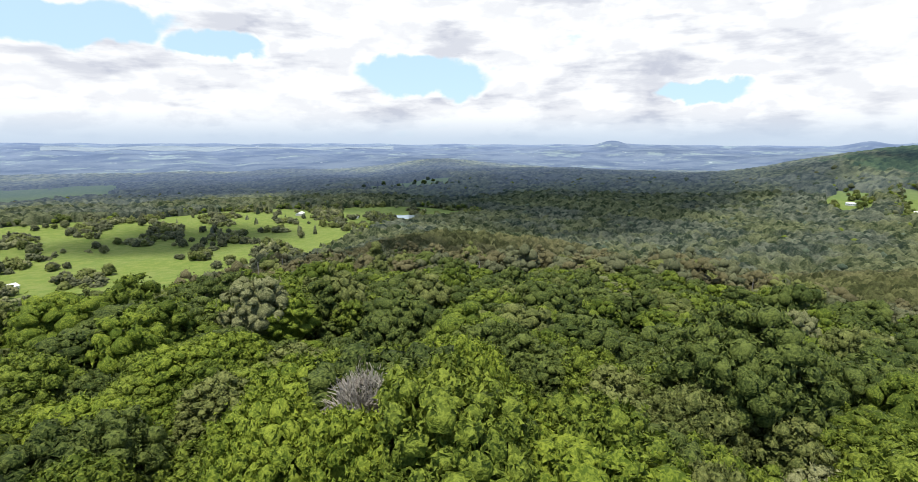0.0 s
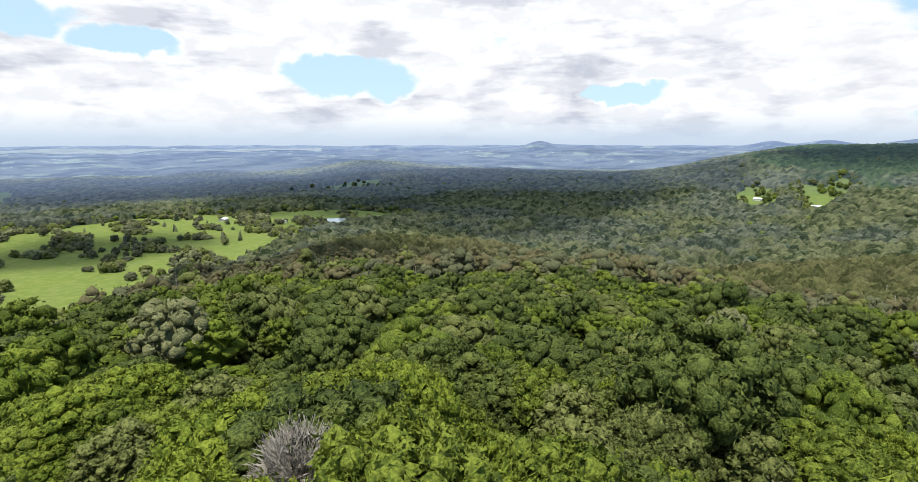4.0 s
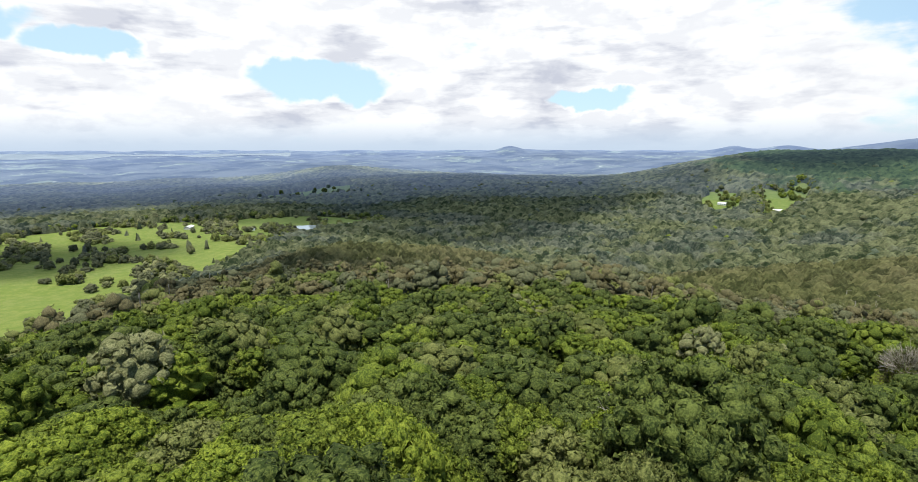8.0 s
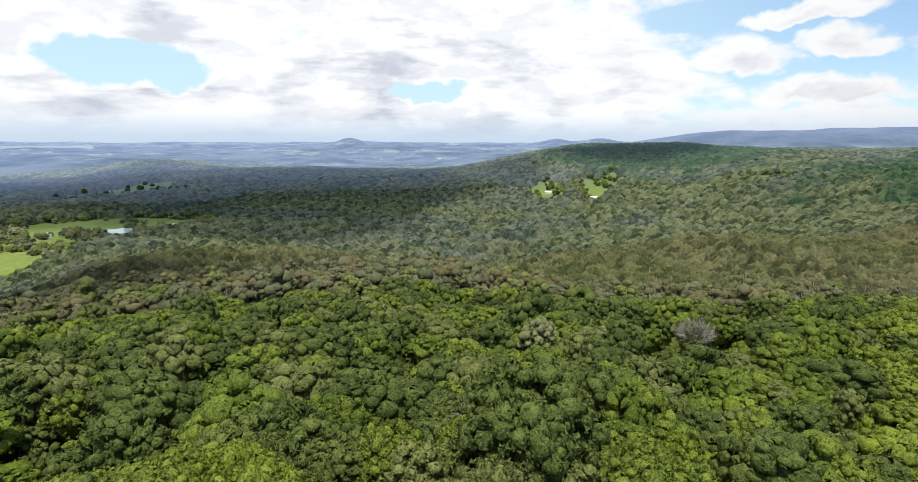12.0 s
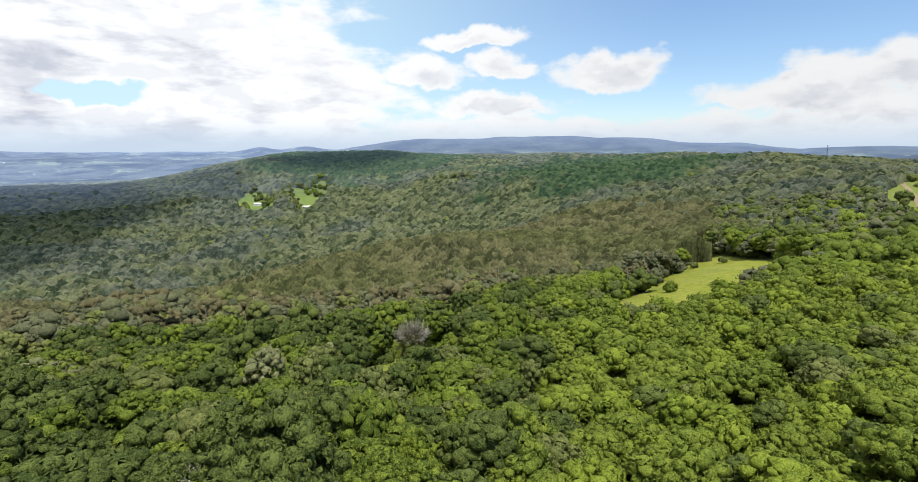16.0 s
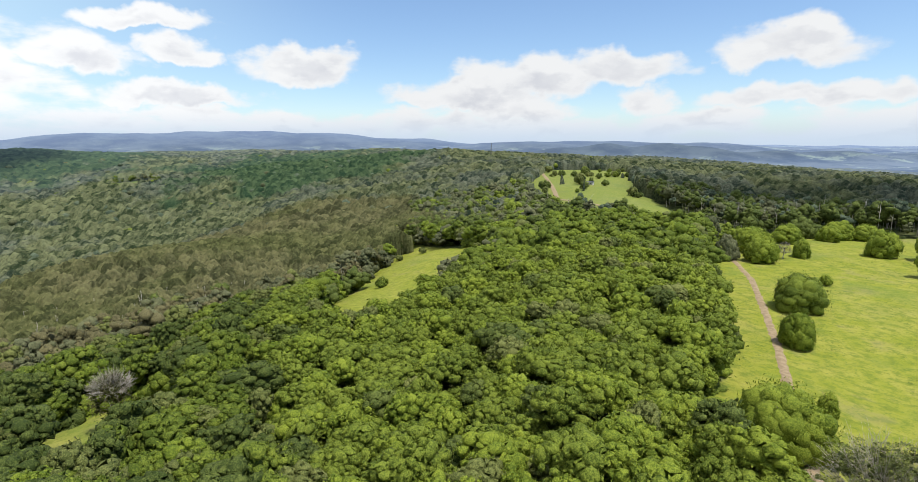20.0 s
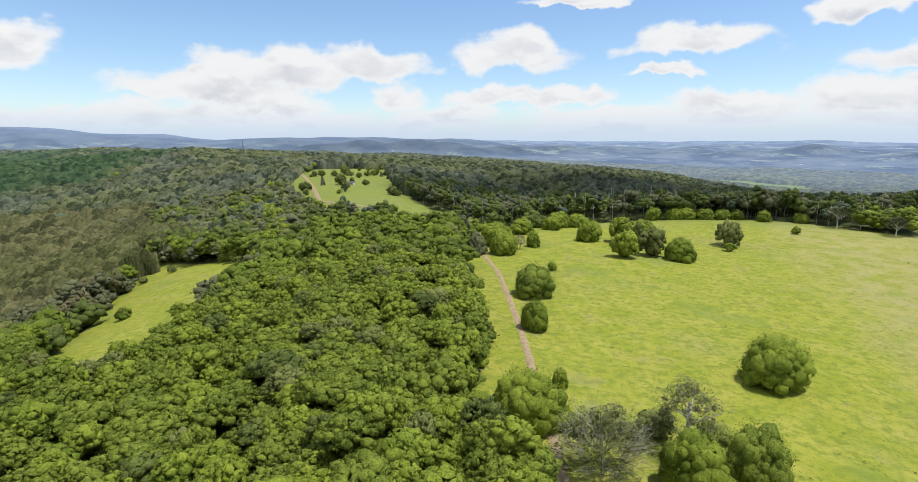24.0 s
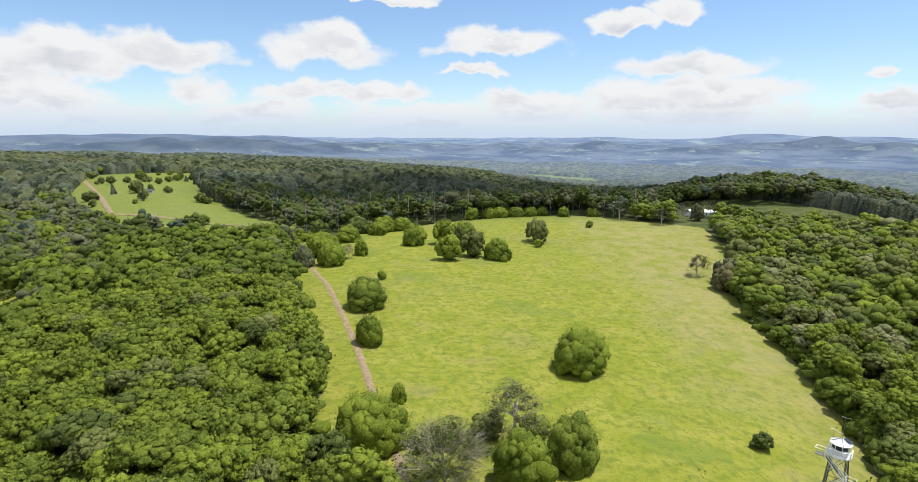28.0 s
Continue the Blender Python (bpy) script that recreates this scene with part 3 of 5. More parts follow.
FINE = np.r_[np.arange(-52, 182, 0.6), np.arange(182, 308, 6.0)]
ground = sheet("ground", np.r_[0.5, np.geomspace(8, 1250, 220)], FINE, [GROUND])
tagged(ground, "grassy hilltop and wooded valley ground under open sky", "ground", kind="structure")
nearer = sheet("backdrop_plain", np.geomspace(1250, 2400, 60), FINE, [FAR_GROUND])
tagged(nearer, "wooded and grassy plain beyond the hills with painted-on haze", "backdrop", kind="structure")
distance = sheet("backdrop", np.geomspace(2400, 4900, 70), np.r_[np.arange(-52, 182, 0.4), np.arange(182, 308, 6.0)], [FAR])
tagged(distance, "far country painted in blue haze, low ranges on the horizon", "backdrop", kind="structure")

# ---- foliage ----


def icosphere(level):
    bm = bmesh.new()
    bmesh.ops.create_icosphere(bm, subdivisions=level, radius=1.0)
    v = np.array([p.co[:] for p in bm.verts])
    f = np.array([[p.index for p in q.verts] for q in bm.faces])
    bm.free()
    return v, f


ICO = {k: icosphere(k) for k in (1, 2, 3, 4)}


def leaf_sprays(rng, points, normals, size, spread=0.4):
    """A pointed spray of leaves at every point, each one triangle."""
    k = len(points)
    n = normals + rng.normal(0, spread, (k, 3))
    n /= np.linalg.norm(n, axis=1)[:, None]
    n[:, 2] = np.abs(n[:, 2])
    t = np.cross(n, rng.normal(0, 1, (k, 3)))
    t /= np.linalg.norm(t, axis=1)[:, None] + 1e-9
    b = np.cross(n, t)
    s = size * rng.uniform(0.6, 1.4, (k, 1))
    v = np.stack([points - t * s - b * s * 0.5, points + t * s, points - t * s * 0.7 + b * s * 0.6], 1)
    return v.reshape(-1, 3), np.arange(3 * k).reshape(k, 3)


def hull_normals(v, f):
    n = np.zeros(v.shape)
    a = np.cross(v[f[:, 1]] - v[f[:, 0]], v[f[:, 2]] - v[f[:, 0]])
    for k in range(3):
        np.add.at(n, f[:, k], a)
    return n / (np.linalg.norm(n, axis=1)[:, None] + 1e-9)


def lumpy(rng, level, amount, pace=2.6):
    v, f = ICO[level]
    d = np.zeros(len(v))
    for _ in range(5):
        w = rng.normal(0, 1, 3)
        d += np.sin(v @ w * pace + rng.uniform(0, 6.28))
    return v * (1 + amount * d / 3)[:, None], f


def crown(rng, radius, height, puffs, level, sprays, spray_size, low=-0.35, cut=None, spread=0.4, base=0.60, bump=1.0, fine=0, skewed=0.08, core=True):
    """A broad crown that swells into rounded clumps, under a coat of leaf sprays. It spans z from 0 to height.
    Gives corners, faces and the way that the foliage faces at every corner."""
    d, f = ICO[level]
    sway = rng.normal(0, 1, 3)

    def clumps(count, share):
        seats = rng.normal(0, 1, (count, 3))
        seats[:, 2] = np.where(seats[:, 2] < low, -seats[:, 2], seats[:, 2])
        seats /= np.linalg.norm(seats, axis=1)[:, None]
        wide = rng.uniform(0.7, 1.3, count) * 1.8 / math.sqrt(count)
        return seats, wide, wide * 0.95 * rng.uniform(0.55, 1.15, count) * share

    layers = [clumps(puffs, bump)] + ([clumps(fine, bump * 0.75)] if fine else [])

    def swell(way):
        size = base + skewed * np.sin(way @ sway * 3)
        for seats, wide, tall in layers:
            gap = np.arccos(np.clip(way @ seats.T, -1, 1)) / wide
            size = size + (tall * np.sqrt(np.clip(1 - gap**2, 0, 1))).max(1)
        return size

    stretch = np.array([radius, radius, 1.0])
    hull = d * swell(d)[:, None] * stretch
    kept = np.arange(len(f)) if cut is None else np.where((d[f][:, :, 2] > cut).all(1))[0]
    top, bottom = hull[:, 2].max(), hull[f[kept]][:, :, 2].min()
    tall = height / (top - bottom)
    hull = (hull - [0, 0, bottom]) * [1, 1, tall]
    facing = hull_normals(hull, f)
    pieces, normals = [(hull, f[kept])], [facing]
    if sprays:
        p = rng.normal(0, 1, (sprays, 3))
        p[:, 2] = np.where(p[:, 2] < low, -p[:, 2], p[:, 2])
        p /= np.linalg.norm(p, axis=1)[:, None]
        near = (p @ d.T).argmax(1)
        at = (p * (swell(p) * rng.uniform(0.97, 1.09, sprays))[:, None] * stretch - [0, 0, bottom]) * [1, 1, tall]
        pieces.append(leaf_sprays(rng, at, facing[near], spray_size, spread))
        own = facing[near] + rng.normal(0, 0.75, (sprays, 3))
        normals.append(np.repeat(own / np.linalg.norm(own, axis=1)[:, None], 3, 0))
    if not core:
        pieces[0] = (hull, f[:0])
    v, f = joined(pieces)
    used = np.unique(f)
    return v[used], np.searchsorted(used, f), np.concatenate(normals)[used]


def puffed(rng, radius, height, puffs, level, sprays, spray_size, low=-0.15, flat=0.85, uneven=0.14, rest=0.30, swell=1.34, rough=0.11, lump=0.34):
    """A crown heaped up of many rounded clumps of leaves, with loose sprays on them. It spans z from about 0 to height.
    Gives corners, faces and the way that the foliage faces at every corner."""
    k = np.arange(puffs)
    up = 1 - (k + 0.5) / puffs * (1 - low)
    ang = k * 2.39996 + rng.uniform(0, 6.28)
    way = np.stack([np.sqrt(1 - up**2) * np.cos(ang), np.sqrt(1 - up**2) * np.sin(ang), up], 1) + rng.normal(0, 0.35 / math.sqrt(puffs), (puffs, 3))
    way /= np.linalg.norm(way, axis=1)[:, None]
    lobe = 1 + uneven * (np.sin(2 * ang + rng.uniform(0, 6.28)) * (1 - up**2) + np.sin(way @ rng.normal(0, 2.2, 3) + rng.uniform(0, 6.28)))
    size = radius * swell / math.sqrt(puffs) * rng.uniform(0.60, 1.55, puffs)
    body = np.array([radius - size.mean() * 0.6, radius - size.mean() * 0.6, height * (1 - rest) - size.mean() * 0.6])
    seats = way * (lobe * rng.uniform(0.95 - rough, 0.95 + rough, puffs))[:, None] * body + [0, 0, height * rest]
    pieces, normals = [], []
    tops, facing = [], []
    for i in range(puffs):
        v, f = lumpy(rng, level, lump, 4.2)
        v = v * size[i] * [1, 1, flat]
        n = hull_normals(v, f)
        v = v + seats[i]
        mid, turned = v[f].mean(1), n[f].mean(1)
        keep = turned[:, 2] > -0.55
        keep &= (((mid - [0, 0, height * rest]) / body) ** 2).sum(1) > 0.55
        d = np.linalg.norm((mid[:, None] - seats[None]) / [1, 1, flat], axis=2) / size[None] / 0.80
        d[:, i] = 9
        keep &= d.min(1) > 1
        f = f[keep]
        used = np.unique(f)
        if len(used):
            pieces.append((v[used], np.searchsorted(used, f)))
            soft = n[used] * 0.8 + way[i] * 0.2
            normals.append(soft / np.linalg.norm(soft, axis=1)[:, None])
            tops.append(mid[keep])
            facing.append(turned[keep])
    d, f = ICO[1 if puffs < 40 else 2]
    pieces.append((d * body * 0.83 + [0, 0, height * rest], f))
    normals.append(d)
    if sprays:
        tops, facing = np.concatenate(tops), np.concatenate(facing)
        w = rng.randint(len(tops), size=sprays)
        own = facing[w] + rng.normal(0, 0.70, (sprays, 3))
        own[:, 2] = np.abs(own[:, 2])
        own /= np.linalg.norm(own, axis=1)[:, None]
        at = tops[w] + facing[w] * rng.uniform(0.05, 0.55, (sprays, 1)) * size.mean() + rng.normal(0, 0.22, (sprays, 3)) * size.mean()
        pieces.append(leaf_sprays(rng, at, own, spray_size, 0.35))
        normals.append(np.repeat(own, 3, 0))
    v, f = joined(pieces)
    return v, f, np.concatenate(normals)


def limb_tube(path, r0, r1, sides=6):
    """A tapered tube along a path of places."""
    path = np.asarray(path, float)
    k = len(path)
    ang = np.arange(sides) * 2 * np.pi / sides
    vs = []
    for i, p in enumerate(path):
        d = path[min(i + 1, k - 1)] - path[max(i - 1, 0)]
        d /= np.linalg.norm(d) + 1e-9
        e = np.cross(d, (0.3, 1.0, 0.1))
        e /= np.linalg.norm(e)
        g = np.cross(d, e)
        r = r0 + (r1 - r0) * i / (k - 1)
        vs.append(p + r * (np.cos(ang)[:, None] * e + np.sin(ang)[:, None] * g))
    v = np.concatenate(vs)
    f = []
    for i in range(k - 1):
        for j in range(sides):
            a, b = i * sides + j, i * sides + (j + 1) % sides
            f += [[a, b, b + sides], [a, b + sides, a + sides]]
    return v, np.array(f)


def joined(pieces):
    vs, fs, total = [], [], 0
    for v, f in pieces:
        vs.append(v)
        fs.append(f + total)
        total += len(v)
    return np.concatenate(vs), np.concatenate(fs)


def trunk_shape(rng, height, r, limbs, reach):
    """A tapered trunk that leans a little, with limbs that rise into the crown."""
    lean = rng.normal(0, 0.03, 2)
    path = [[lean[0] * h + 0.1 * math.sin(h), lean[1] * h, h] for h in np.linspace(-0.6, height, 6)]
    pieces = [limb_tube(path, r, r * 0.45, 7)]
    for i in range(limbs):
        ang, start = i * 2.4 + rng.uniform(-0.3, 0.3), height * rng.uniform(0.35, 0.8)
        d = np.array([math.cos(ang), math.sin(ang), 0])
        base = np.array([lean[0] * start, lean[1] * start, start])
        q = reach * rng.uniform(0.6, 1.0)
        pieces.append(limb_tube([base, base + d * q * 0.45 + [0, 0, q * 0.4], base + d * q + [0, 0, q * 0.75]], r * 0.45, r * 0.12, 5))
    return joined(pieces)


def part(name, me, parent, label=""):
    ob = new(name, me)
    ob.parent = parent
    if label:
        tagged(ob, label)
    return ob


def tree_thing(name, at, crown_mesh, trunk_mesh, lift, label, category="tree", group="", turn=0.0, scale=1.0, tall=1.0):
    ob = new(name)
    ob.location = at
    ob.rotation_euler = (0, 0, turn)
    ob.scale = (scale, scale, scale * tall)
    tagged(ob, label, category, group)
    c = part("crown", crown_mesh, ob)
    c.location = (0, 0, lift)
    part("trunk", trunk_mesh, ob)
    return ob


def scatter(rng, spacing, jitter, r0, r1, a0, a1):
    """Places on a shaken grid within a sector."""
    g = np.arange(-r1, r1, spacing)
    x, y = np.meshgrid(g, g)
    x = x + (np.arange(len(g)) % 2)[:, None] * spacing / 2
    x = (x + rng.uniform(-jitter, jitter, x.shape) * spacing).ravel()
    y = (y + rng.uniform(-jitter, jitter, y.shape) * spacing).ravel()
    r, a = np.hypot(x, y), np.degrees(np.arctan2(-x, y))
    a = np.where(a < (-90 if a1 < 270 else -46), a + 360, a)
    ok = (r >= r0) & (r < r1) & (a >= a0) & (a <= a1)
    return x[ok], y[ok], r[ok], a[ok]


def bake(name, kinds, x, y, z, scale, pick, mats, tone, rng, label, category):
    """Many trees joined into one piece of woodland. kinds: shapes; pick: which shape; tone: which leaf."""
    vs, fs, mi, ns, total = [], [], [], [], 0
    turn = rng.uniform(0, 2 * np.pi, len(x))
    tall = rng.uniform(0.8, 1.2, len(x))
    for k, (v, f, *facing) in enumerate(kinds):
        w = np.where(pick == k)[0]
        if not len(w):
            continue
        c, s = np.cos(turn[w])[:, None], np.sin(turn[w])[:, None]
        sc = scale[w][:, None]
        ax, ay = rng.uniform(0.8, 1.3, (2, len(w), 1))
        X = (v[None, :, 0] * ax * c - v[None, :, 1] * ay * s) * sc + x[w][:, None]
        Y = (v[None, :, 0] * ax * s + v[None, :, 1] * ay * c) * sc + y[w][:, None]
        Z = v[None, :, 2] * sc * tall[w][:, None] + z[w][:, None]
        vs.append(np.stack([X, Y, Z], -1).reshape(-1, 3))
        fs.append((f[None] + (np.arange(len(w)) * len(v))[:, None, None]).reshape(-1, 3) + total)
        mi.append(np.repeat(tone[w], len(f)))
        if facing:
            n = facing[0][None]
            ns.append(np.stack([n[..., 0] * c - n[..., 1] * s, n[..., 0] * s + n[..., 1] * c, n[..., 2] + 0 * c], -1).reshape(-1, 3))
        total += len(w) * len(v)
    me = mesh_from(name, np.concatenate(vs), np.concatenate(fs), mats, np.concatenate(mi), smooth=True, normals=np.concatenate(ns) if ns else None)
    return tagged(new(name, me), label, category, kind="stuff")


HOUSE_YARD = [(128, 330), (160, 335), (190, 398), (196, 425), (166, 425), (160, 395)]


def clear_of(x, y, limit=0.45):
    return (grassland(x, y) < limit) & (inside(x, y, HOUSE_YARD, 1.0) < 0.5)


# ---- woodland ----
rng = np.random.RandomState(11)
TONES = ["green", "lime", "dark", "olive", "pale", "gum", "rust", "blue", "grey"]
ALL_LEAVES = [LEAF[k] for k in TONES]


def tones_for(rng, count, weights):
    return rng.choice([TONES.index(k) for k in weights], count, p=np.array(list(weights.values())) / sum(weights.values()))


RAIN = {"green": 5, "lime": 0.9, "dark": 3.4, "olive": 1.6, "pale": 0.12}
BRIGHT = {"green": 4, "lime": 4, "olive": 1.2, "dark": 0.8}
# darker mix that puts the shoulder's shade into the leaf colours
SHADY = {"dark": 6, "green": 3.0, "olive": 1.0, "pale": 0.1}
BELT = {"lime": 3.6, "green": 5.5, "olive": 0.6, "dark": 0.5}
BROWN = {"gum": 4, "rust": 3.5, "olive": 1.6, "dark": 0.5}
HILL = {"blue": 5, "dark": 2.5, "gum": 2.0, "green": 0.8}

# near trees, each a thing of its own
NEAR_R = 54.0
near_shapes = {}
for tone in ("green", "lime", "dark", "olive", "pale", "rust"):
    for v in range(3 if tone in ("green", "lime") else 2):
        R, Hc = rng.uniform(3.0, 4.2), rng.uniform(4.6, 6.2)
        seed = rng.randint(9999)
        trunk_mesh = mesh_from("trunk", *trunk_shape(rng, 7.5, 0.22, 4, 2.6), [BARK])
        for close, level, puffs, sprays, size in ((True, 1, 120, 5600, 0.135), (False, 1, 108, 2500, 0.17)):
            cv, cf, cn = puffed(np.random.RandomState(seed), R, Hc, puffs, level, sprays, size)
            near_shapes.setdefault((tone, close), []).append((mesh_from("crown", cv, cf, [LEAF[tone]], smooth=True, normals=cn), trunk_mesh, Hc))
# trees that stand out by their size or tone: place, height of the top, crown's width, leaf
LANDMARKS = [(-28.5, -11.8, 22.8, 6.6, "lime"), (-41.4, -8.3, 18.6, 7.4, "green"), (-45.0, -2.4, 18.9, 6.8, "lime"), (-35.4, 1.7, 20.4, 6.4, "olive"), (-48.9, -0.6, 18.3, 4.6, "pale"),
             (-34.6, -18.0, 19.6, 7.0, "lime"), (-52.6, 15.3, 14.9, 6.0, "lime"), (-22.5, -4.6, 22.9, 6.5, "lime"), (-17.0, -15.5, 23.2, 8.5, "lime"), (-24.3, 5.6, 22.0, 5.0, "olive"),
             (-13.6, -5.0, 25.2, 6.8, "lime"), (-12.0, -10.0, 24.6, 7.0, "lime"), (-18.2, -4.4, 24.2, 5.6, "green")]
SNAGS = [(-17.2, -9.5, 1.0)]


def spoken_for(x, y):
    """Whether a landmark or a dead tree stands there."""
    return any(math.hypot(x - lx, y - ly) < w * 0.40 for lx, ly, _, w, _ in LANDMARKS) or any(math.hypot(x - lx, y - ly) < w for lx, ly, w in SNAGS)


NEAR_LABEL = {"green": "mid-green rainforest tree with a dense rounded crown", "lime": "bright lime-green rainforest tree with a domed crown",
              "dark": "dark green rainforest tree in the closed canopy", "olive": "olive-green rainforest tree with a loose crown",
              "pale": "pale flowering rainforest tree in the canopy", "rust": "brownish rainforest tree with thinning leaves"}
x, y, r, a = scatter(rng, 4.3, 0.38, 3.0, NEAR_R, -46, 178)
ok = clear_of(x, y, 0.2) & ~((a < 8) & (r > 60))
for px, py, pa, pr in zip(x[ok], y[ok], a[ok], r[ok]):
    if spoken_for(px, py):
        continue
    w = BELT if pa < 60 else (BRIGHT if pa > 125 and pr < 46 else RAIN)
    if 84 < pa < 138 and pr > 40:
        w = SHADY
    tone = TONES[tones_for(rng, 1, w)[0]]
    shapes = near_shapes[tone, pr < 30]
    cm, tm, Hc = shapes[rng.randint(len(shapes))]
    s = rng.uniform(0.72, 1.1) if rng.uniform() < 0.85 else rng.uniform(1.1, 1.5)
    if pr < 16:
        s *= 0.8
    flat, lift = (0.8, 7.0) if pa < 60 else ((0.85, 4.6) if pa > 122 else (1.0, 6.2))
    s = min(s, 1.15) if pa > 122 else s
    tree_thing("rainforest_tree", (px, py, ground_z(px, py)), cm, tm, lift, NEAR_LABEL[tone], group="rainforest trees on the hill",
               turn=rng.uniform(0, 6.28), scale=s, tall=flat * rng.uniform(0.85, 1.15))

for px, py, top, wide, tone in LANDMARKS:
    shapes = near_shapes[tone, True]
    cm, tm, Hc = shapes[rng.randint(len(shapes))]
    s, base = wide / 7.2, ground_z(px, py)
    tree_thing("rainforest_tree", (px, py, base), cm, tm, 6.0, NEAR_LABEL[tone].replace("tree", "tree taller than the rest", 1), group="rainforest trees on the hill",
               turn=rng.uniform(0, 6.28), scale=s, tall=(top - base) / (6.0 + Hc) / s)

mid_shapes = [puffed(rng, rng.uniform(2.9, 4.0), rng.uniform(5.0, 6.8), 44, 1, 420, 0.25) for _ in range(8)]
belt_shapes = [puffed(rng, rng.uniform(2.2, 3.3), rng.uniform(2.7, 3.7), 33, 1, 380, 0.22) for _ in range(8)]
low_shapes = [puffed(rng, rng.uniform(3.4, 4.6), rng.uniform(5.5, 7.5), 17, 1, 110, 0.34) for _ in range(8)]
gum_shapes = [puffed(rng, rng.uniform(3.0, 4.2), rng.uniform(5.5, 7.5), 22, 1, 200, 0.30, uneven=0.24) for _ in range(8)]
far_shapes = [puffed(rng, rng.uniform(3.4, 4.6), rng.uniform(5.5, 7.5), 14, 1, 70, 0.38, uneven=0.22) for _ in range(8)]


def blob_shapes(count, level, radius, height):
    out = []
    for _ in range(count):
        v, f = lumpy(rng, level, 0.28)
        v = v * [radius, radius, height / 2]
        v[:, 2] += height / 2
        keep = v[f][:, :, 2].max(1) > height * 0.2
        out.append((v, f[keep]))
    return out


blobs = blob_shapes(6, 1, 6.0, 9.0)


def woodland(name, spacing, r0, r1, a0, a1, shapes, lift, weights, label, size=(0.62, 1.35), also=None, anywhere=False, uneven=2.0):
    x, y, r, a = scatter(rng, spacing, 0.38, r0, r1, a0, a1)
    ok = clear_of(x, y) | anywhere
    if also is not None:
        ok &= also(x, y, r, a)
    x, y = x[ok], y[ok]
    s = rng.uniform(*size, len(x))
    z = land(x, y) + lift * s + rng.uniform(-1.15, 0.85, len(x)) * uneven
    pick = rng.randint(len(shapes), size=len(x))
    return bake(name, shapes, x, y, z, s, pick, ALL_LEAVES, tones_for(rng, len(x), weights), rng, label, "woodland")


def brown_edge(a):
    return np.interp(a, [40, 55, 75, 90, 105, 120, 135, 150, 178], [600, 255, 200, 165, 165, 175, 185, 170, 150])
def sheet_start(a):
    """Where single trees give way to the closed roof of the far forest."""
    return np.interp(a, [-52, -20, 12, 34, 42, 50, 58, 75, 178], [420, 600, 600, 500, 415, 340, 270, 255, 250])


MIXED = {"green": 3.4, "olive": 2.6, "dark": 0.6, "pale": 0.7, "lime": 3.0}


def on_belt(x, y, r, a):
    return (r < brown_edge(a)) & (r < np.interp(a, [8, 12, 25, 40], [130, 250, 330, 400]))


woodland("rainforest_canopy", 4.7, NEAR_R, 270, 62, 178, mid_shapes, 4.5, RAIN, "closed rainforest canopy of many greens on the slope",
         also=lambda x, y, r, a: (r < brown_edge(a)) & ~((a > 82) & (a < 140) & (r < 145)))
woodland("shady_rainforest", 4.7, NEAR_R, 150, 82, 140, mid_shapes, 4.5, SHADY, "darker rainforest canopy on the shoulder of the hill",
         also=lambda x, y, r, a: (r < brown_edge(a)) & (r < 145))
woodland("rear_forest", 7.0, 6, 110, 178, 314, low_shapes, 5.0, RAIN, "rainforest on the slope behind the lookout")
woodland("ridge_forest", 3.5, NEAR_R, 210, 8, 62, belt_shapes, 6.3, BELT, "bright green dense forest belt along the ridge", also=on_belt, uneven=0.9)
woodland("ridge_forest_end", 5.6, 210, 480, 8, 62, low_shapes, 4.5, BELT, "bright green forest at the far end of the ridge", also=on_belt, uneven=0.9)
woodland("side_forest", 3.6, 80, 210, -50, 0, belt_shapes, 6.0, MIXED, "mixed green forest falling away beside the meadow", also=lambda x, y, r, a: (a < -20), uneven=1.0)
woodland("side_forest_end", 6.2, 210, 430, -50, 0, low_shapes, 4.0, MIXED, "mixed green forest beyond the meadow edge", also=lambda x, y, r, a: (a < -18), uneven=1.0)
woodland("eucalypt_forest", 5.2, 150, 430, 34, 176, gum_shapes, 7.0, BROWN, "brownish open eucalypt forest on the lower ridges",
         also=lambda x, y, r, a: (r >= brown_edge(a)) & (r < sheet_start(a) + 12))
# dark leaf mix puts part of the cloud shadow into the foliage
woodland("back_forest", 8.0, 330, 640, -60, 34, far_shapes, 8.0, {"dark": 5, "gum": 3, "blue": 1}, "dark forest behind the hilltop meadow",
         also=lambda x, y, r, a: (r > np.interp(a, [-60, -22, -18, 34], [520, 520, 400, 345])))


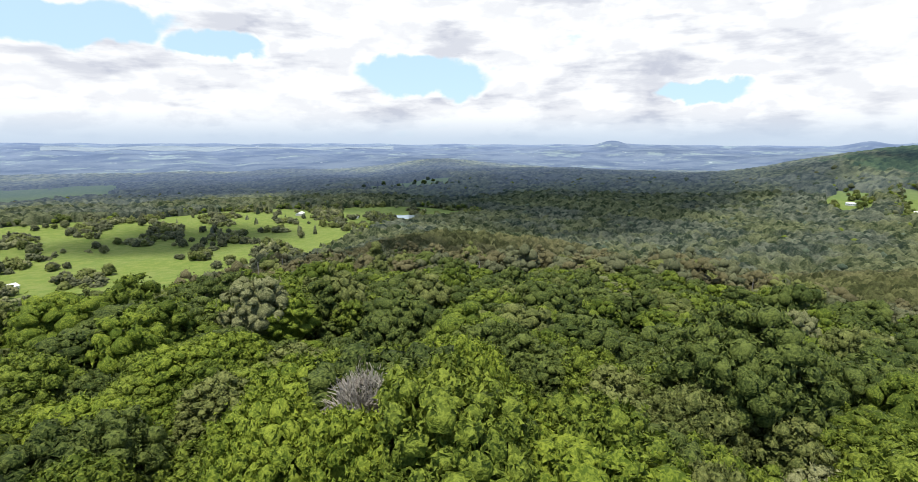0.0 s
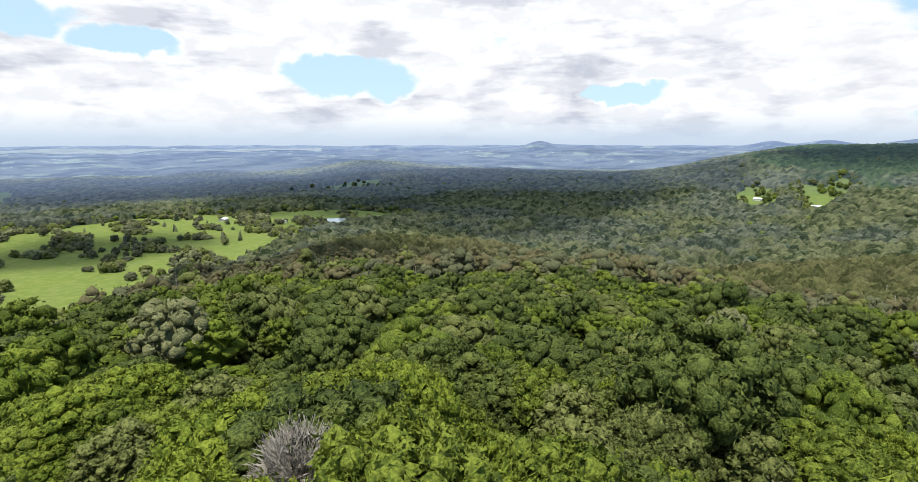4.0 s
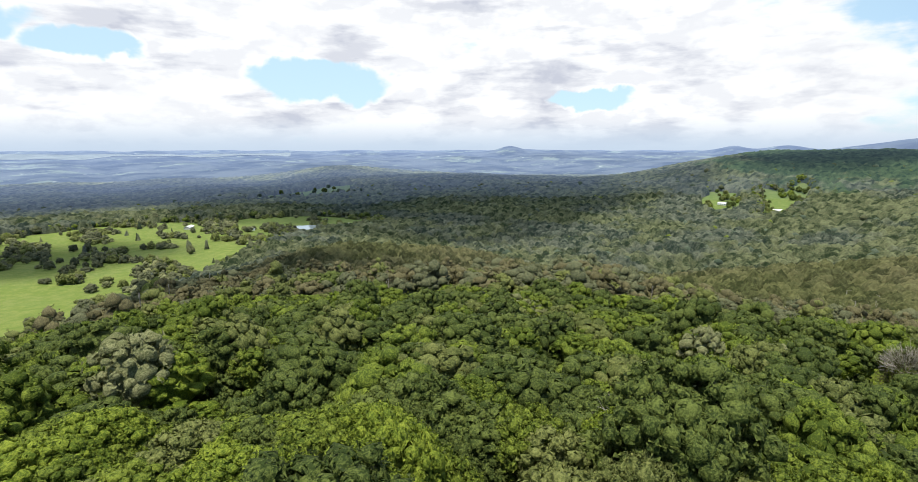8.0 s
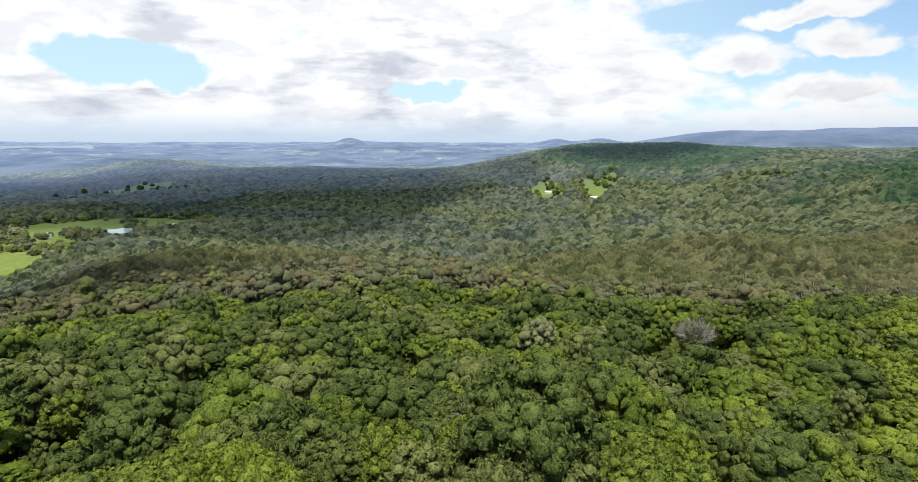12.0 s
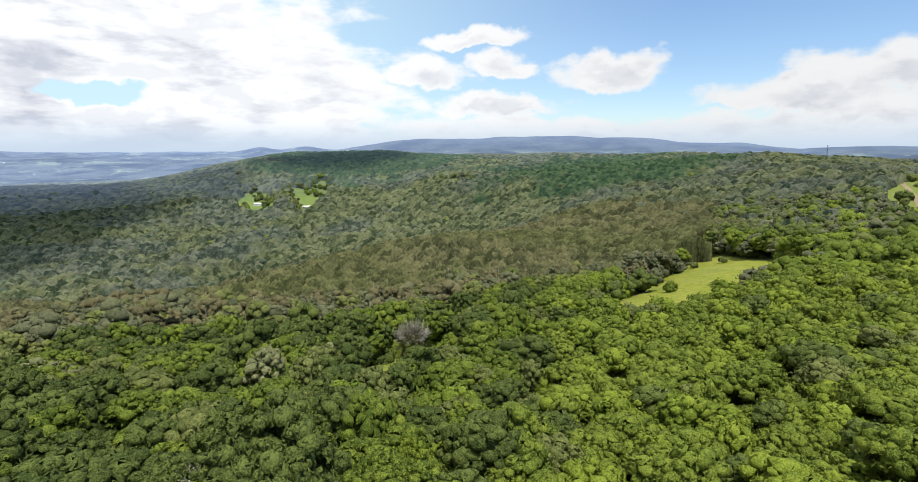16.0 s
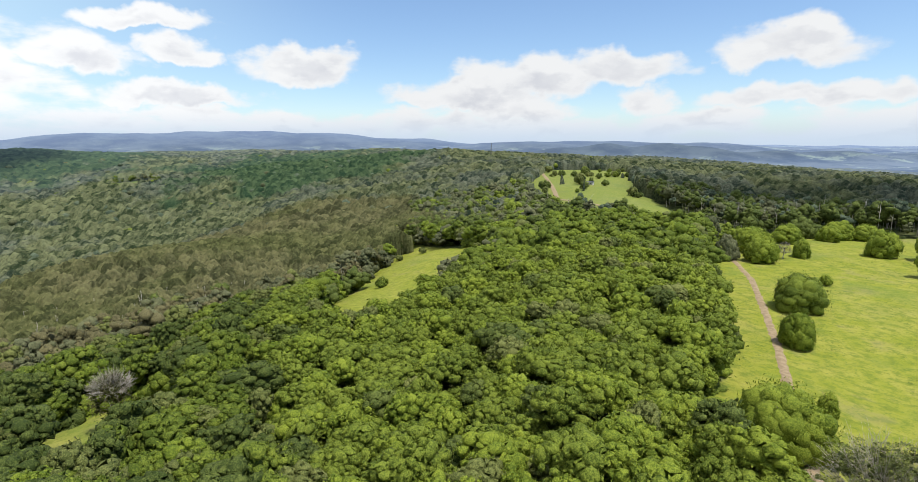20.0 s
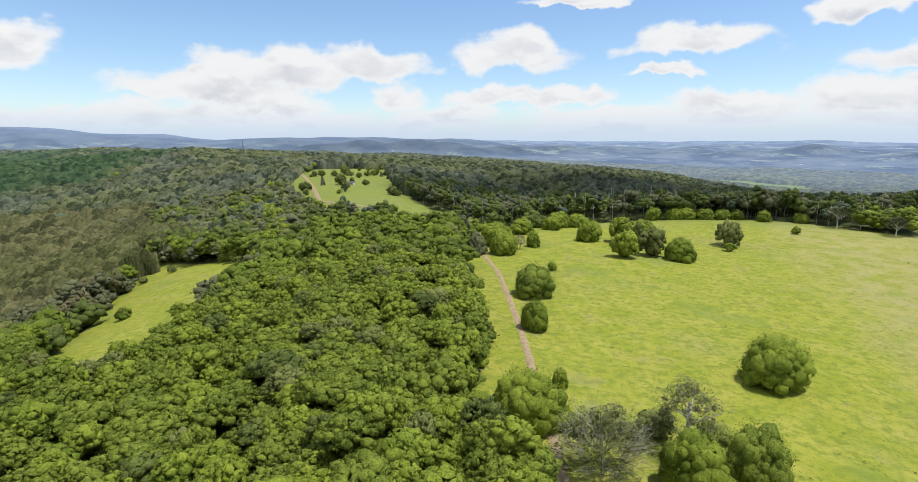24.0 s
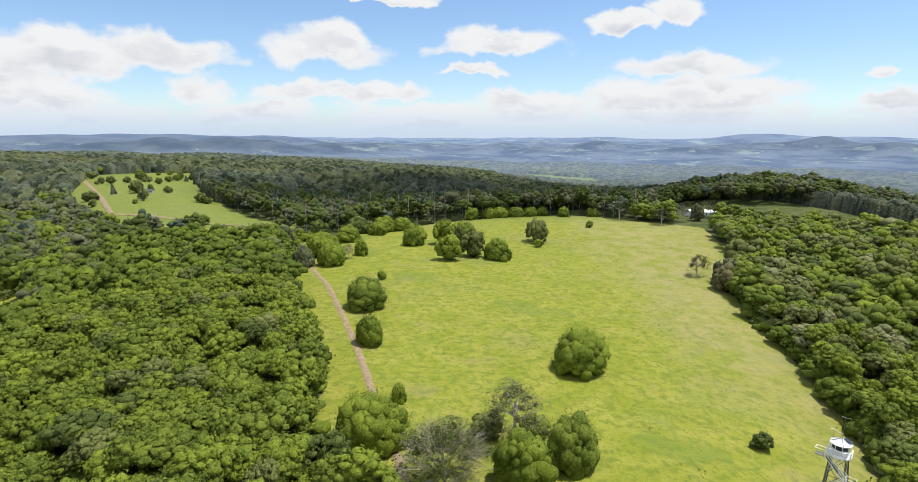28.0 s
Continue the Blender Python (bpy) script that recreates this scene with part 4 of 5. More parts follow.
def canopy_sheet(name, radii, angles, mat, label, category="woodland", kind="stuff"):
    """Closed forest on far slopes as one uneven roof of crowns, sunk into the ground where there is pasture."""
    a, r = np.radians(np.asarray(angles)), np.asarray(radii)
    x, y = -r[:, None] * np.sin(a)[None], r[:, None] * np.cos(a)[None]
    gen = np.random.RandomState(23)
    jx, jy, jh = gen.uniform(-0.45, 0.45, (3, 512, 512))

    def crowns(size, high):
        ix, iy = np.floor(x / size).astype(int), np.floor(y / size).astype(int)
        roof, tone = np.zeros(x.shape), np.full(x.shape, 0.3)
        for di in (-1, 0, 1):
            for dj in (-1, 0, 1):
                i, j = (ix + di) % 512, (iy + dj) % 512
                cx, cy = (ix + di + 0.5 + jx[i, j]) * size, (iy + dj + 0.5 + jy[i, j]) * size
                d = np.hypot(x - cx, y - cy) / (size * (0.75 + 0.3 * jh[i, j]))
                h = high * (1 + 0.8 * jh[i, j]) * np.sqrt(np.clip(1 - d * d, 0, 1))
                tone = np.where(h > roof, 0.45 + 0.95 * jx[j, i], tone)
                roof = np.maximum(roof, h)
        return roof, tone

    near = np.clip((620 - r[:, None]) / 200, 0, 1)
    (small, small_tone), (tiny_tops, _), (large, large_tone) = crowns(6.2, 7.0), crowns(2.3, 1.6), crowns(9.0, 11.0)
    roof = near * (5.0 + small + tiny_tops) + (1 - near) * large
    tone = np.where(near > 0.5, small_tone, large_tone)
    lower = np.clip((2600 - r[:, None]) / 1200, 0.45, 1.0)
    z = land(x, y) + (1.0 + roof) * lower
    z = z + gen.normal(0, 0.55, z.shape)
    tone = tone + gen.normal(0, 0.16, tone.shape)
    z = np.where(grassland(x, y) + 0.35 * rumple(x, y, 22, 17) > 0.5, land(x, y) - 4.0, z)
    z = np.where((r[:, None] < sheet_start(np.degrees(a))[None]), land(x, y) - 4.0, z)
    z[0] -= 14.0
    nr, na = x.shape
    idx = np.arange(nr * na).reshape(nr, na)
    faces = np.stack([idx[:-1, :-1], idx[1:, :-1], idx[1:, 1:], idx[:-1, 1:]], -1).reshape(-1, 4)[:, ::-1]
    sunk = (z < land(x, y) - 3.5).ravel()
    faces = faces[~sunk[faces].all(1)]
    me = mesh_from(name, np.stack([x, y, z], -1).reshape(-1, 3), faces, [mat], smooth=True)
    deg = np.degrees(a)[None]
    brown = np.clip((np.interp(deg, [38, 48, 60, 70, 80, 90, 105, 130, 150], [0, 640, 700, 590, 480, 450, 400, 470, 430]) - r[:, None]) / 160 + 0.5, 0, 1)
    # rainforest keeps to the top of the hill with the paddocks and to the ridge crest beyond the brown spur
    lush = np.exp(-(((deg - 84) / 13) ** 2 + ((r[:, None] - 1600) / 330) ** 2)) + np.exp(-(((deg - 58) / 12) ** 2 + ((r[:, None] - 1150) / 330) ** 2))
    for key, values in (("brown", brown), ("tone", tone), ("lush", lush)):
        me.attributes.new(key, "FLOAT", "POINT").data.foreach_set("value", values.ravel().astype(np.float32))
    return tagged(new(name, me), label, category, kind=kind)


canopy_sheet("hill_forest", np.r_[np.geomspace(240, 640, 300), np.geomspace(645, 1255, 210)], np.arange(-52, 178, 0.18), CANOPY, "grey-green closed forest on hills across the valley")
canopy_sheet("backdrop_forest", np.geomspace(1250, 2410, 130), np.arange(-52, 178, 0.22), FAR_CANOPY, "blue-green closed forest on far hills with painted-on haze", "backdrop", "structure")
woodland("emergent_trees", 26.0, 560, 1500, -52, 178, blobs, 3.0, {"blue": 5, "gum": 3.0, "green": 0.5}, "taller trees standing out of the far forest", size=(0.6, 1.1))


def by_the_edge(x, y, r, a):
    edge = np.zeros(np.shape(x), bool)
    for corners in (VALLEY_PASTURE, SLOPE_PADDOCK, SMALL_MEADOW, SLOPE_PADDOCK_2, *FAR_FIELDS):
        g = inside(x, y, corners, 26.0)
        edge |= (g > 0.28) & (g < 0.58 + 0.12 * rumple(x, y, 60, 19))
    return edge


woodland("edge_trees", 10.0, 200, 1480, -40, 176, far_shapes, 2.2, {"green": 1.2, "dark": 3, "gum": 3, "olive": 0.3}, "mixed trees along the edges of the paddocks",
         size=(0.6, 1.5), also=by_the_edge, anywhere=True)


def on_the_rim(x, y, r, a):
    rim = np.zeros(np.shape(x), bool)
    for corners in (HILL_MEADOW, GLADE, SMALL_MEADOW):
        g = inside(x, y, corners, 7.0)
        rim |= (g > 0.05) & (g < 0.44)
    return rim & ((r > 95) | (a > 9))


woodland("rim_shrubs", 2.9, 70, 330, -46, 90, low_shapes, -0.4, {"green": 4, "lime": 2, "dark": 1.5, "olive": 1}, "low green shrubs along the forest rim",
         size=(0.5, 1.05), also=on_the_rim, anywhere=True)


woodland("ridge_shoulder", 8.0, 330, 600, 33, 48, far_shapes, 5.0, {"dark": 4, "gum": 3, "green": 1.5}, "dark mixed trees on the shoulder of the ridge", size=(0.9, 1.5))


def bare_stems(name, spacing, r0, r1, a0, a1, high, mats, label, also):
    """Pale straight trunks that show between the crowns."""
    x, y, r, a = scatter(rng, spacing, 0.45, r0, r1, a0, a1)
    ok = clear_of(x, y, 0.6) & also(x, y, r, a)
    x, y = x[ok], y[ok]
    kinds = []
    for _ in range(4):
        lean = rng.normal(0, 0.4, 2)
        top = np.array([lean[0], lean[1], high])
        fork = [limb_tube([(0, 0, 0), top * 0.5 + [0.1, 0, 0], top], 0.20, 0.07, 3)]
        for _ in range(3):
            k = rng.uniform(0.55, 0.85)
            fork.append(limb_tube([top * k, top * (k + 0.08) + rng.normal(0, 0.5, 3), top * (k + 0.15) + rng.normal(0, 1.1, 3)], 0.09, 0.03, 3))
        kinds.append(joined(fork))
    return bake(name, kinds, x, y, land(x, y) - 0.3, rng.uniform(0.8, 1.15, len(x)), rng.randint(4, size=len(x)), mats, rng.randint(len(mats), size=len(x)), rng, label, "trees")


bare_stems("pale_stems", 13.0, 330, 560, -20, 34, 17.0, [GUM_BARK, DEAD_WOOD], "pale bare gum trunks among the dark forest", lambda x, y, r, a: r > np.interp(a, [-20, -14, 34], [410, 395, 345]))
bare_stems("grey_stems", 15.0, 160, 425, 36, 150, 14.5, [DEAD_WOOD, GUM_BARK], "grey trunks standing in the brown eucalypt forest", lambda x, y, r, a: (r > brown_edge(a)) & (r < 330))


# ---- things on the hilltop meadow ----
unit_crowns, unit_trunks = {}, {}


def unit_crown(tone, style, number):
    """A crown one metre in radius and one metre high, made once for each leaf, style and number."""
    key = (tone, style, number)
    if key not in unit_crowns:
        gen = np.random.RandomState(hash_of(tone + style) + number)
        if style == "dome":
            v, f, facing = puffed(gen, 1.0, 1.0, 64, 2, 3000, 0.024, low=-0.32, flat=0.66, uneven=0.08, rest=0.24, swell=1.8, rough=0.06, lump=0.22)
        elif style == "gum":
            # separate tufts held out on limbs
            pieces, ways = [], []
            for i in range(34):
                up, ang = 1 - (i + 0.5) / 34 * 1.15, i * 2.4
                out = math.sqrt(max(0.05, 1 - up * up)) * gen.uniform(0.45, 0.98)
                cv, cf, cn = crown(gen, 0.24, 0.16, 6, 1, 200, 0.026, low=-0.6, base=0.35, spread=0.5, bump=1.4, core=False)
                corners = cv.reshape(-1, 3, 3)
                middle = corners.mean(1, keepdims=True)
                cv = (middle + (corners - middle) * [1.15, 1.15, 0.3]).reshape(-1, 3)
                pieces.append((cv + [out * math.cos(ang), out * math.sin(ang), 0.34 + 0.40 * up + gen.uniform(-0.06, 0.06)], cf))
                lit = cn + [0, 0, 0.8]
                ways.append(lit / np.linalg.norm(lit, axis=1)[:, None])
            v, f = joined(pieces)
            facing = np.concatenate(ways)
        else:
            v, f, facing = puffed(gen, 1.0, 1.0, 34, 1, 480, 0.05, low=-0.3, flat=0.65, uneven=0.18, swell=1.5, lump=0.22)
        lobe = np.arctan2(v[:, 1], v[:, 0])
        v[:, :2] *= (1 + 0.08 * np.sin(2 * lobe + number) + 0.05 * np.sin(3 * lobe + 2 * number))[:, None]
        v[:, :2] /= np.percentile(np.hypot(v[:, 0], v[:, 1]), 97)
        unit_crowns[key] = mesh_from("crown", v, f, [LEAF[tone]], smooth=True, normals=facing)
    return unit_crowns[key]


def hash_of(text):
    return sum(ord(c) * (i + 1) for i, c in enumerate(text)) % 9973


def unit_trunk(pale, number):
    key = (pale, number)
    if key not in unit_trunks:
        gen = np.random.RandomState(77 + number)
        unit_trunks[key] = mesh_from("trunk", *trunk_shape(gen, 0.72, 0.035, 6 if pale else 4, 0.42), [GUM_BARK if pale else BARK])
    return unit_trunks[key]


STYLE_WORDS = {"dome": "with a dense rounded crown", "gum": "with an open airy crown", "bush": "with a loose bushy crown"}
TONE_WORDS = {"green": "green", "lime": "yellow-green", "dark": "dark green", "olive": "olive-green", "gum": "grey-green", "rust": "brownish", "grey": "greyish", "pale": "pale olive", "blue": "blue-green"}


def field_tree(x, y, wide, tall, tone, style, number, where, group=""):
    """A tree that stands free, wide and tall in metres."""
    name = "eucalypt_tree" if style == "gum" else ("bush" if tall < 5.2 else "field_tree")
    ob = new(name)
    ob.location = (x, y, ground_z(x, y) - 0.05)
    ob.rotation_euler = (0, 0, number * 1.7)
    category = "bush" if name == "bush" else "tree"
    tagged(ob, f"{TONE_WORDS[tone]} {category} {STYLE_WORDS[style]} {where}", category, group)
    bottom = 0.30 if style == "gum" else (0.02 if style == "dome" else 0.08)
    c = part("crown", unit_crown(tone, style, number % 3), ob)
    c.scale = (wide / 2, wide / 2, tall * (1 - bottom))
    c.location = (0, 0, tall * bottom)
    if style == "gum":
        c.scale, c.location = (wide / 2, wide / 2, tall * 0.98), (0, 0, 0)
    k = part("trunk", unit_trunk(style == "gum", number % 2), ob)
    k.scale = (tall, tall, tall * (0.84 if style == "gum" else 1.0))
    return ob


MEADOW_TREES = [
    (33.3, 139, 17.5, 11.0, "lime", "dome"), (11.4, 100, 14.5, 15.0, "pale", "gum"), (-16.5, 98, 14.8, 11.0, "lime", "dome"),
    (11.8, 88, 11.5, 9.5, "lime", "dome"), (21.5, 94, 11.0, 10.0, "green", "dome"), (-13.9, 117, 4.2, 4.6, "lime", "dome"),
    (-32.9, 186, 16.2, 11.0, "green", "dome"), (-26.4, 152, 9.2, 9.0, "lime", "dome"), (-32.6, 223, 4.6, 4.0, "lime", "bush"),
    (66.3, 108, 5.8, 3.6, "dark", "bush"), (16.0, 104, 7.0, 4.5, "lime", "bush"), (6.0, 104, 8.0, 4.8, "olive", "bush"),
]
TRACK_END_TREES = [
    (-71, 241, 10.0, 10.5, "gum", "dome"), (-59, 247, 14.5, 11.0, "lime", "dome"), (-72, 282, 17, 9.0, "lime", "dome"), (-66, 262, 13, 9.5, "lime", "dome"),
    (-54, 258, 6.4, 8.0, "grey", "gum"), (-49, 266, 8.0, 8.3, "lime", "dome"), (-63, 304, 16, 9.0, "lime", "dome"), (-92, 278, 13, 13, "gum", "bush"),
    (-64, 345, 18, 11, "dark", "dome"), (-49, 352, 16, 10, "lime", "dome"), (-38, 358, 15, 9, "lime", "dome"), (-51, 335, 12, 9, "lime", "dome"),
    (-84, 322, 14, 11, "dark", "bush"), (-98, 300, 10, 10, "gum", "gum"),
]
GROVE_TREES = [
    (-25, 297, 14.5, 11.5, "lime", "dome"), (-8, 302, 14.8, 14.5, "lime", "bush"), (3, 325, 14, 10, "green", "dome"), (-5, 258, 12.8, 12.8, "lime", "bush"),
    (7, 267, 13, 12.5, "olive", "bush"), (19, 263, 15, 10.5, "lime", "dome"), (45.5, 307, 16.0, 14, "olive", "bush"), (43.7, 294, 5.8, 4.5, "lime", "bush"),
    (0, 292, 9, 11, "dark", "bush"), (110.7, 245, 12, 11.5, "rust", "gum"), (114.4, 224, 16, 11, "rust", "bush"), (119, 233, 13, 12, "gum", "bush"),
]
CREST_TREES = [
    (9, 392, 13, 8.5, "lime", "dome"), (22, 395, 12, 8.5, "lime", "dome"), (31, 397, 15, 8, "lime", "dome"), (42, 396, 13, 7.5, "green", "dome"),
    (52, 396, 12, 7, "lime", "dome"), (61, 398, 10, 7, "green", "dome"), (76, 392, 10.4, 7, "lime", "dome"), (84, 346, 5.4, 4.6, "green", "bush"),
    (137, 364, 14, 13, "gum", "gum"), (114, 382, 12, 15, "gum", "gum"), (154, 378, 11.5, 15, "grey", "gum"), (187, 396, 14, 16, "gum", "gum"),
    (98, 398, 10, 7, "green", "dome"), (24, 402, 9, 14, "lime", "bush"), (170, 384, 11, 12, "gum", "bush"),
]
for i, (x, y, w, h, tone, style) in enumerate(MEADOW_TREES):
    field_tree(x, y, w, h, tone, style, i, "in the open meadow")
for i, (x, y, w, h, tone, style) in enumerate(TRACK_END_TREES):
    field_tree(x, y, w, h, tone, style, i, "by the dirt track")
for i, (x, y, w, h, tone, style) in enumerate(GROVE_TREES):
    field_tree(x, y, w, h, tone, style, i, "in a meadow group")
for i, (x, y, w, h, tone, style) in enumerate(CREST_TREES):
    field_tree(x, y, w, h, tone, style, i, "on the meadow brow")


def twiggy_tree(name, x, y, wide, tall, tone, twigs, label, leafy=True, wood=DEAD_WOOD, seed=5):
    """A dying tree: thin grey twigs standing out all over a ragged crown."""
    gen = np.random.RandomState(seed)
    ob = new(name)
    ob.location = (x, y, ground_z(x, y))
    tagged(ob, label, "tree")
    if leafy:
        c = part("crown", unit_crown(tone, "gum", 0), ob)
        c.scale, c.location = (wide / 2 * 0.94, wide / 2 * 0.94, tall * 1.15), (0, 0, -tall * 0.06)
    part("trunk", mesh_from("trunk", *trunk_shape(gen, tall * 0.5, tall * 0.022, 7, wide * 0.3), [wood]), ob)
    pieces = []
    for i in range(twigs):
        up = gen.uniform(-0.1, 1.0)
        ang = gen.uniform(0, 6.28)
        out = math.sqrt(1 - up * up * 0.9)
        heart = tall - wide * 0.42
        tip = np.array([out * math.cos(ang) * wide / 2, out * math.sin(ang) * wide / 2, wide * 0.42 * up]) * gen.uniform(0.8, 1.05) + [0, 0, heart]
        base = (tip - [0, 0, heart]) * 0.45 + [0, 0, heart - 0.1 * wide]
        bend = (tip + base) / 2 + gen.normal(0, 0.03 * wide, 3)
        pieces.append(limb_tube([base, bend, tip], 0.05, 0.012, 3))
        for _ in range(3):
            side = tip + gen.normal(0, 0.06 * wide, 3)
            pieces.append(limb_tube([bend, (bend + side) / 2 + gen.normal(0, 0.1, 3), side], 0.035, 0.012, 3))
    part("branchwork", mesh_from("branchwork", *joined(pieces), [wood]), ob, "bare grey twigs")
    return ob


twiggy_tree("dying_tree", -2.6, 86, 17.0, 12.0, "olive", 200, "large half-bare tree with pale grey twigs at the meadow edge", seed=4)
twiggy_tree("dead_tree", -17.2, -9.5, 4.6, 14.0, "grey", 260, "bare mauve-grey dead tree standing in the rainforest canopy", seed=6)
twiggy_tree("dead_tree", -119, 29.5, 8.5, 12.5, "rust", 140, "brownish grey dying tree beside a grassy glade", seed=7)
twiggy_tree("dead_tree", -122, 47.5, 8.0, 10.0, "grey", 90, "grey half-dead tree in the forest by the glade", seed=8)
twiggy_tree("dead_tree", -47.0, -1.2, 7.0, 13.5, "pale", 30, "pale grey tree with thinning leaves in the rainforest", seed=9)


def draped_strip(name, path, wide, mat, label, category, lift=0.2, step=1.5, wobble=0.15):
    """A strip that follows the ground along a path."""
    pts = [np.array(p, float) for p in path]
    line = []
    for a, b in zip(pts, pts[1:]):
        k = max(2, int(np.linalg.norm(b - a) / step))
        line += [a + (b - a) * i / k for i in range(k)]
    line.append(pts[-1])
    line = np.array(line)
    for _ in range(12):
        line[1:-1] = (line[:-2] + line[2:] + 2 * line[1:-1]) / 4
    d = np.gradient(line, axis=0)
    d /= np.linalg.norm(d, axis=1)[:, None]
    side = np.stack([-d[:, 1], d[:, 0]], 1)
    gen = np.random.RandomState(31)
    cols = []
    for q in np.linspace(-0.5, 0.5, 5):
        edge = gen.normal(0, wobble, len(line)) if abs(q) == 0.5 else 0
        p = line + side * (q * wide + edge)[:, None] if abs(q) == 0.5 else line + side * q * wide
        z = land(p[:, 0], p[:, 1]) + lift - (0.18 if abs(q) == 0.5 else 0)
        cols.append(np.column_stack([p, z]))
    v = np.stack(cols, 1)
    k, w = v.shape[:2]
    idx = np.arange(k * w).reshape(k, w)
    f = np.stack([idx[:-1, :-1], idx[:-1, 1:], idx[1:, 1:], idx[1:, :-1]], -1).reshape(-1, 4)
    return tagged(new(name, mesh_from(name, v.reshape(-1, 3), f, [mat], smooth=True)), label, category, kind="structure")


draped_strip("track", [(-6, 74), (-10.4, 90), (-17, 111), (-20, 118.5), (-28.8, 146.5), (-39.7, 177), (-53, 213), (-65.5, 237), (-74, 252)], 2.0, DIRT,
             "narrow brown dirt track through the meadow", "track")
draped_strip("ridge_track", [(-494, 711), (-430, 630), (-388, 576), (-345, 521), (-311, 476), (-288, 446)], 4.5, DIRT, "pale dirt track along the ridge", "track", lift=0.5, step=5)
draped_strip("ridge_path", [(-284, 443), (-256, 434), (-219, 419), (-188, 404), (-150, 398)], 4.0, DIRT, "pale footpath across the ridge pasture", "track", lift=0.5, step=5)


def tussocks(name, count, corners, r0, r1, size, tone, label):
    """Clumps of longer grass."""
    gen = np.random.RandomState(41)
    xs, ys = np.array(corners).T
    x, y = gen.uniform(xs.min(), xs.max(), count), gen.uniform(ys.min(), ys.max(), count)
    patch = rumple(x, y, 30, 12) + rumple(x, y, 9, 13) * 0.7
    r = np.hypot(x, y)
    ok = (inside(x, y, corners, 2.0) > 0.7) & (patch > 0.15) & (r > r0) & (r < r1)
    x, y = x[ok], y[ok]
    kinds = []
    for _ in range(5):
        k = 14
        ang, out = gen.uniform(0, 6.28, k), gen.uniform(0, 0.5, k)
        p = np.stack([np.cos(ang) * out, np.sin(ang) * out, np.zeros(k)], 1)
        lean = np.stack([np.cos(ang) * 0.25, np.sin(ang) * 0.25, gen.uniform(0.08, 0.2, k)], 1)
        w = np.stack([-np.sin(ang), np.cos(ang), np.zeros(k)], 1) * 0.12
        kinds.append((np.stack([p - w, p + w, p + lean], 1).reshape(-1, 3), np.arange(3 * k).reshape(k, 3)))
    s = gen.uniform(*size, len(x))
    return bake(name, kinds, x, y, land(x, y) - 0.02, s, gen.randint(5, size=len(x)), [TUSSOCK, TUSSOCK, LEAF["green"]],
                gen.choice([0, 1, 2], len(x), p=tone), gen, label, "grass")


tussocks("grass_tussocks", 16000, HILL_MEADOW, 60, 330, (0.35, 0.9), (0.6, 0.35, 0.05), "tufts of longer grass in the meadow")

# ---- the lookout tower ----


def box_mesh(name, x, y, z, mat, bevel=0.0):
    bm = bmesh.new()
    bmesh.ops.create_cube(bm, size=1.0, matrix=Matrix.Diagonal((x, y, z, 1)))
    if bevel:
        bmesh.ops.bevel(bm, geom=bm.edges[:], offset=bevel, segments=1, affect="EDGES")
    me = bpy.data.meshes.new(name)
    bm.to_mesh(me)
    bm.free()
    me.materials.append(mat)
    return me


def bar(name, a, b, thick, mat, parent, label="", sides=4):
    """A straight member between two places of its thing."""
    v, f = limb_tube([a, (np.array(a) + np.array(b)) / 2, b], thick, thick, sides)
    return part(name, mesh_from(name, v, f, [mat]), parent, label)


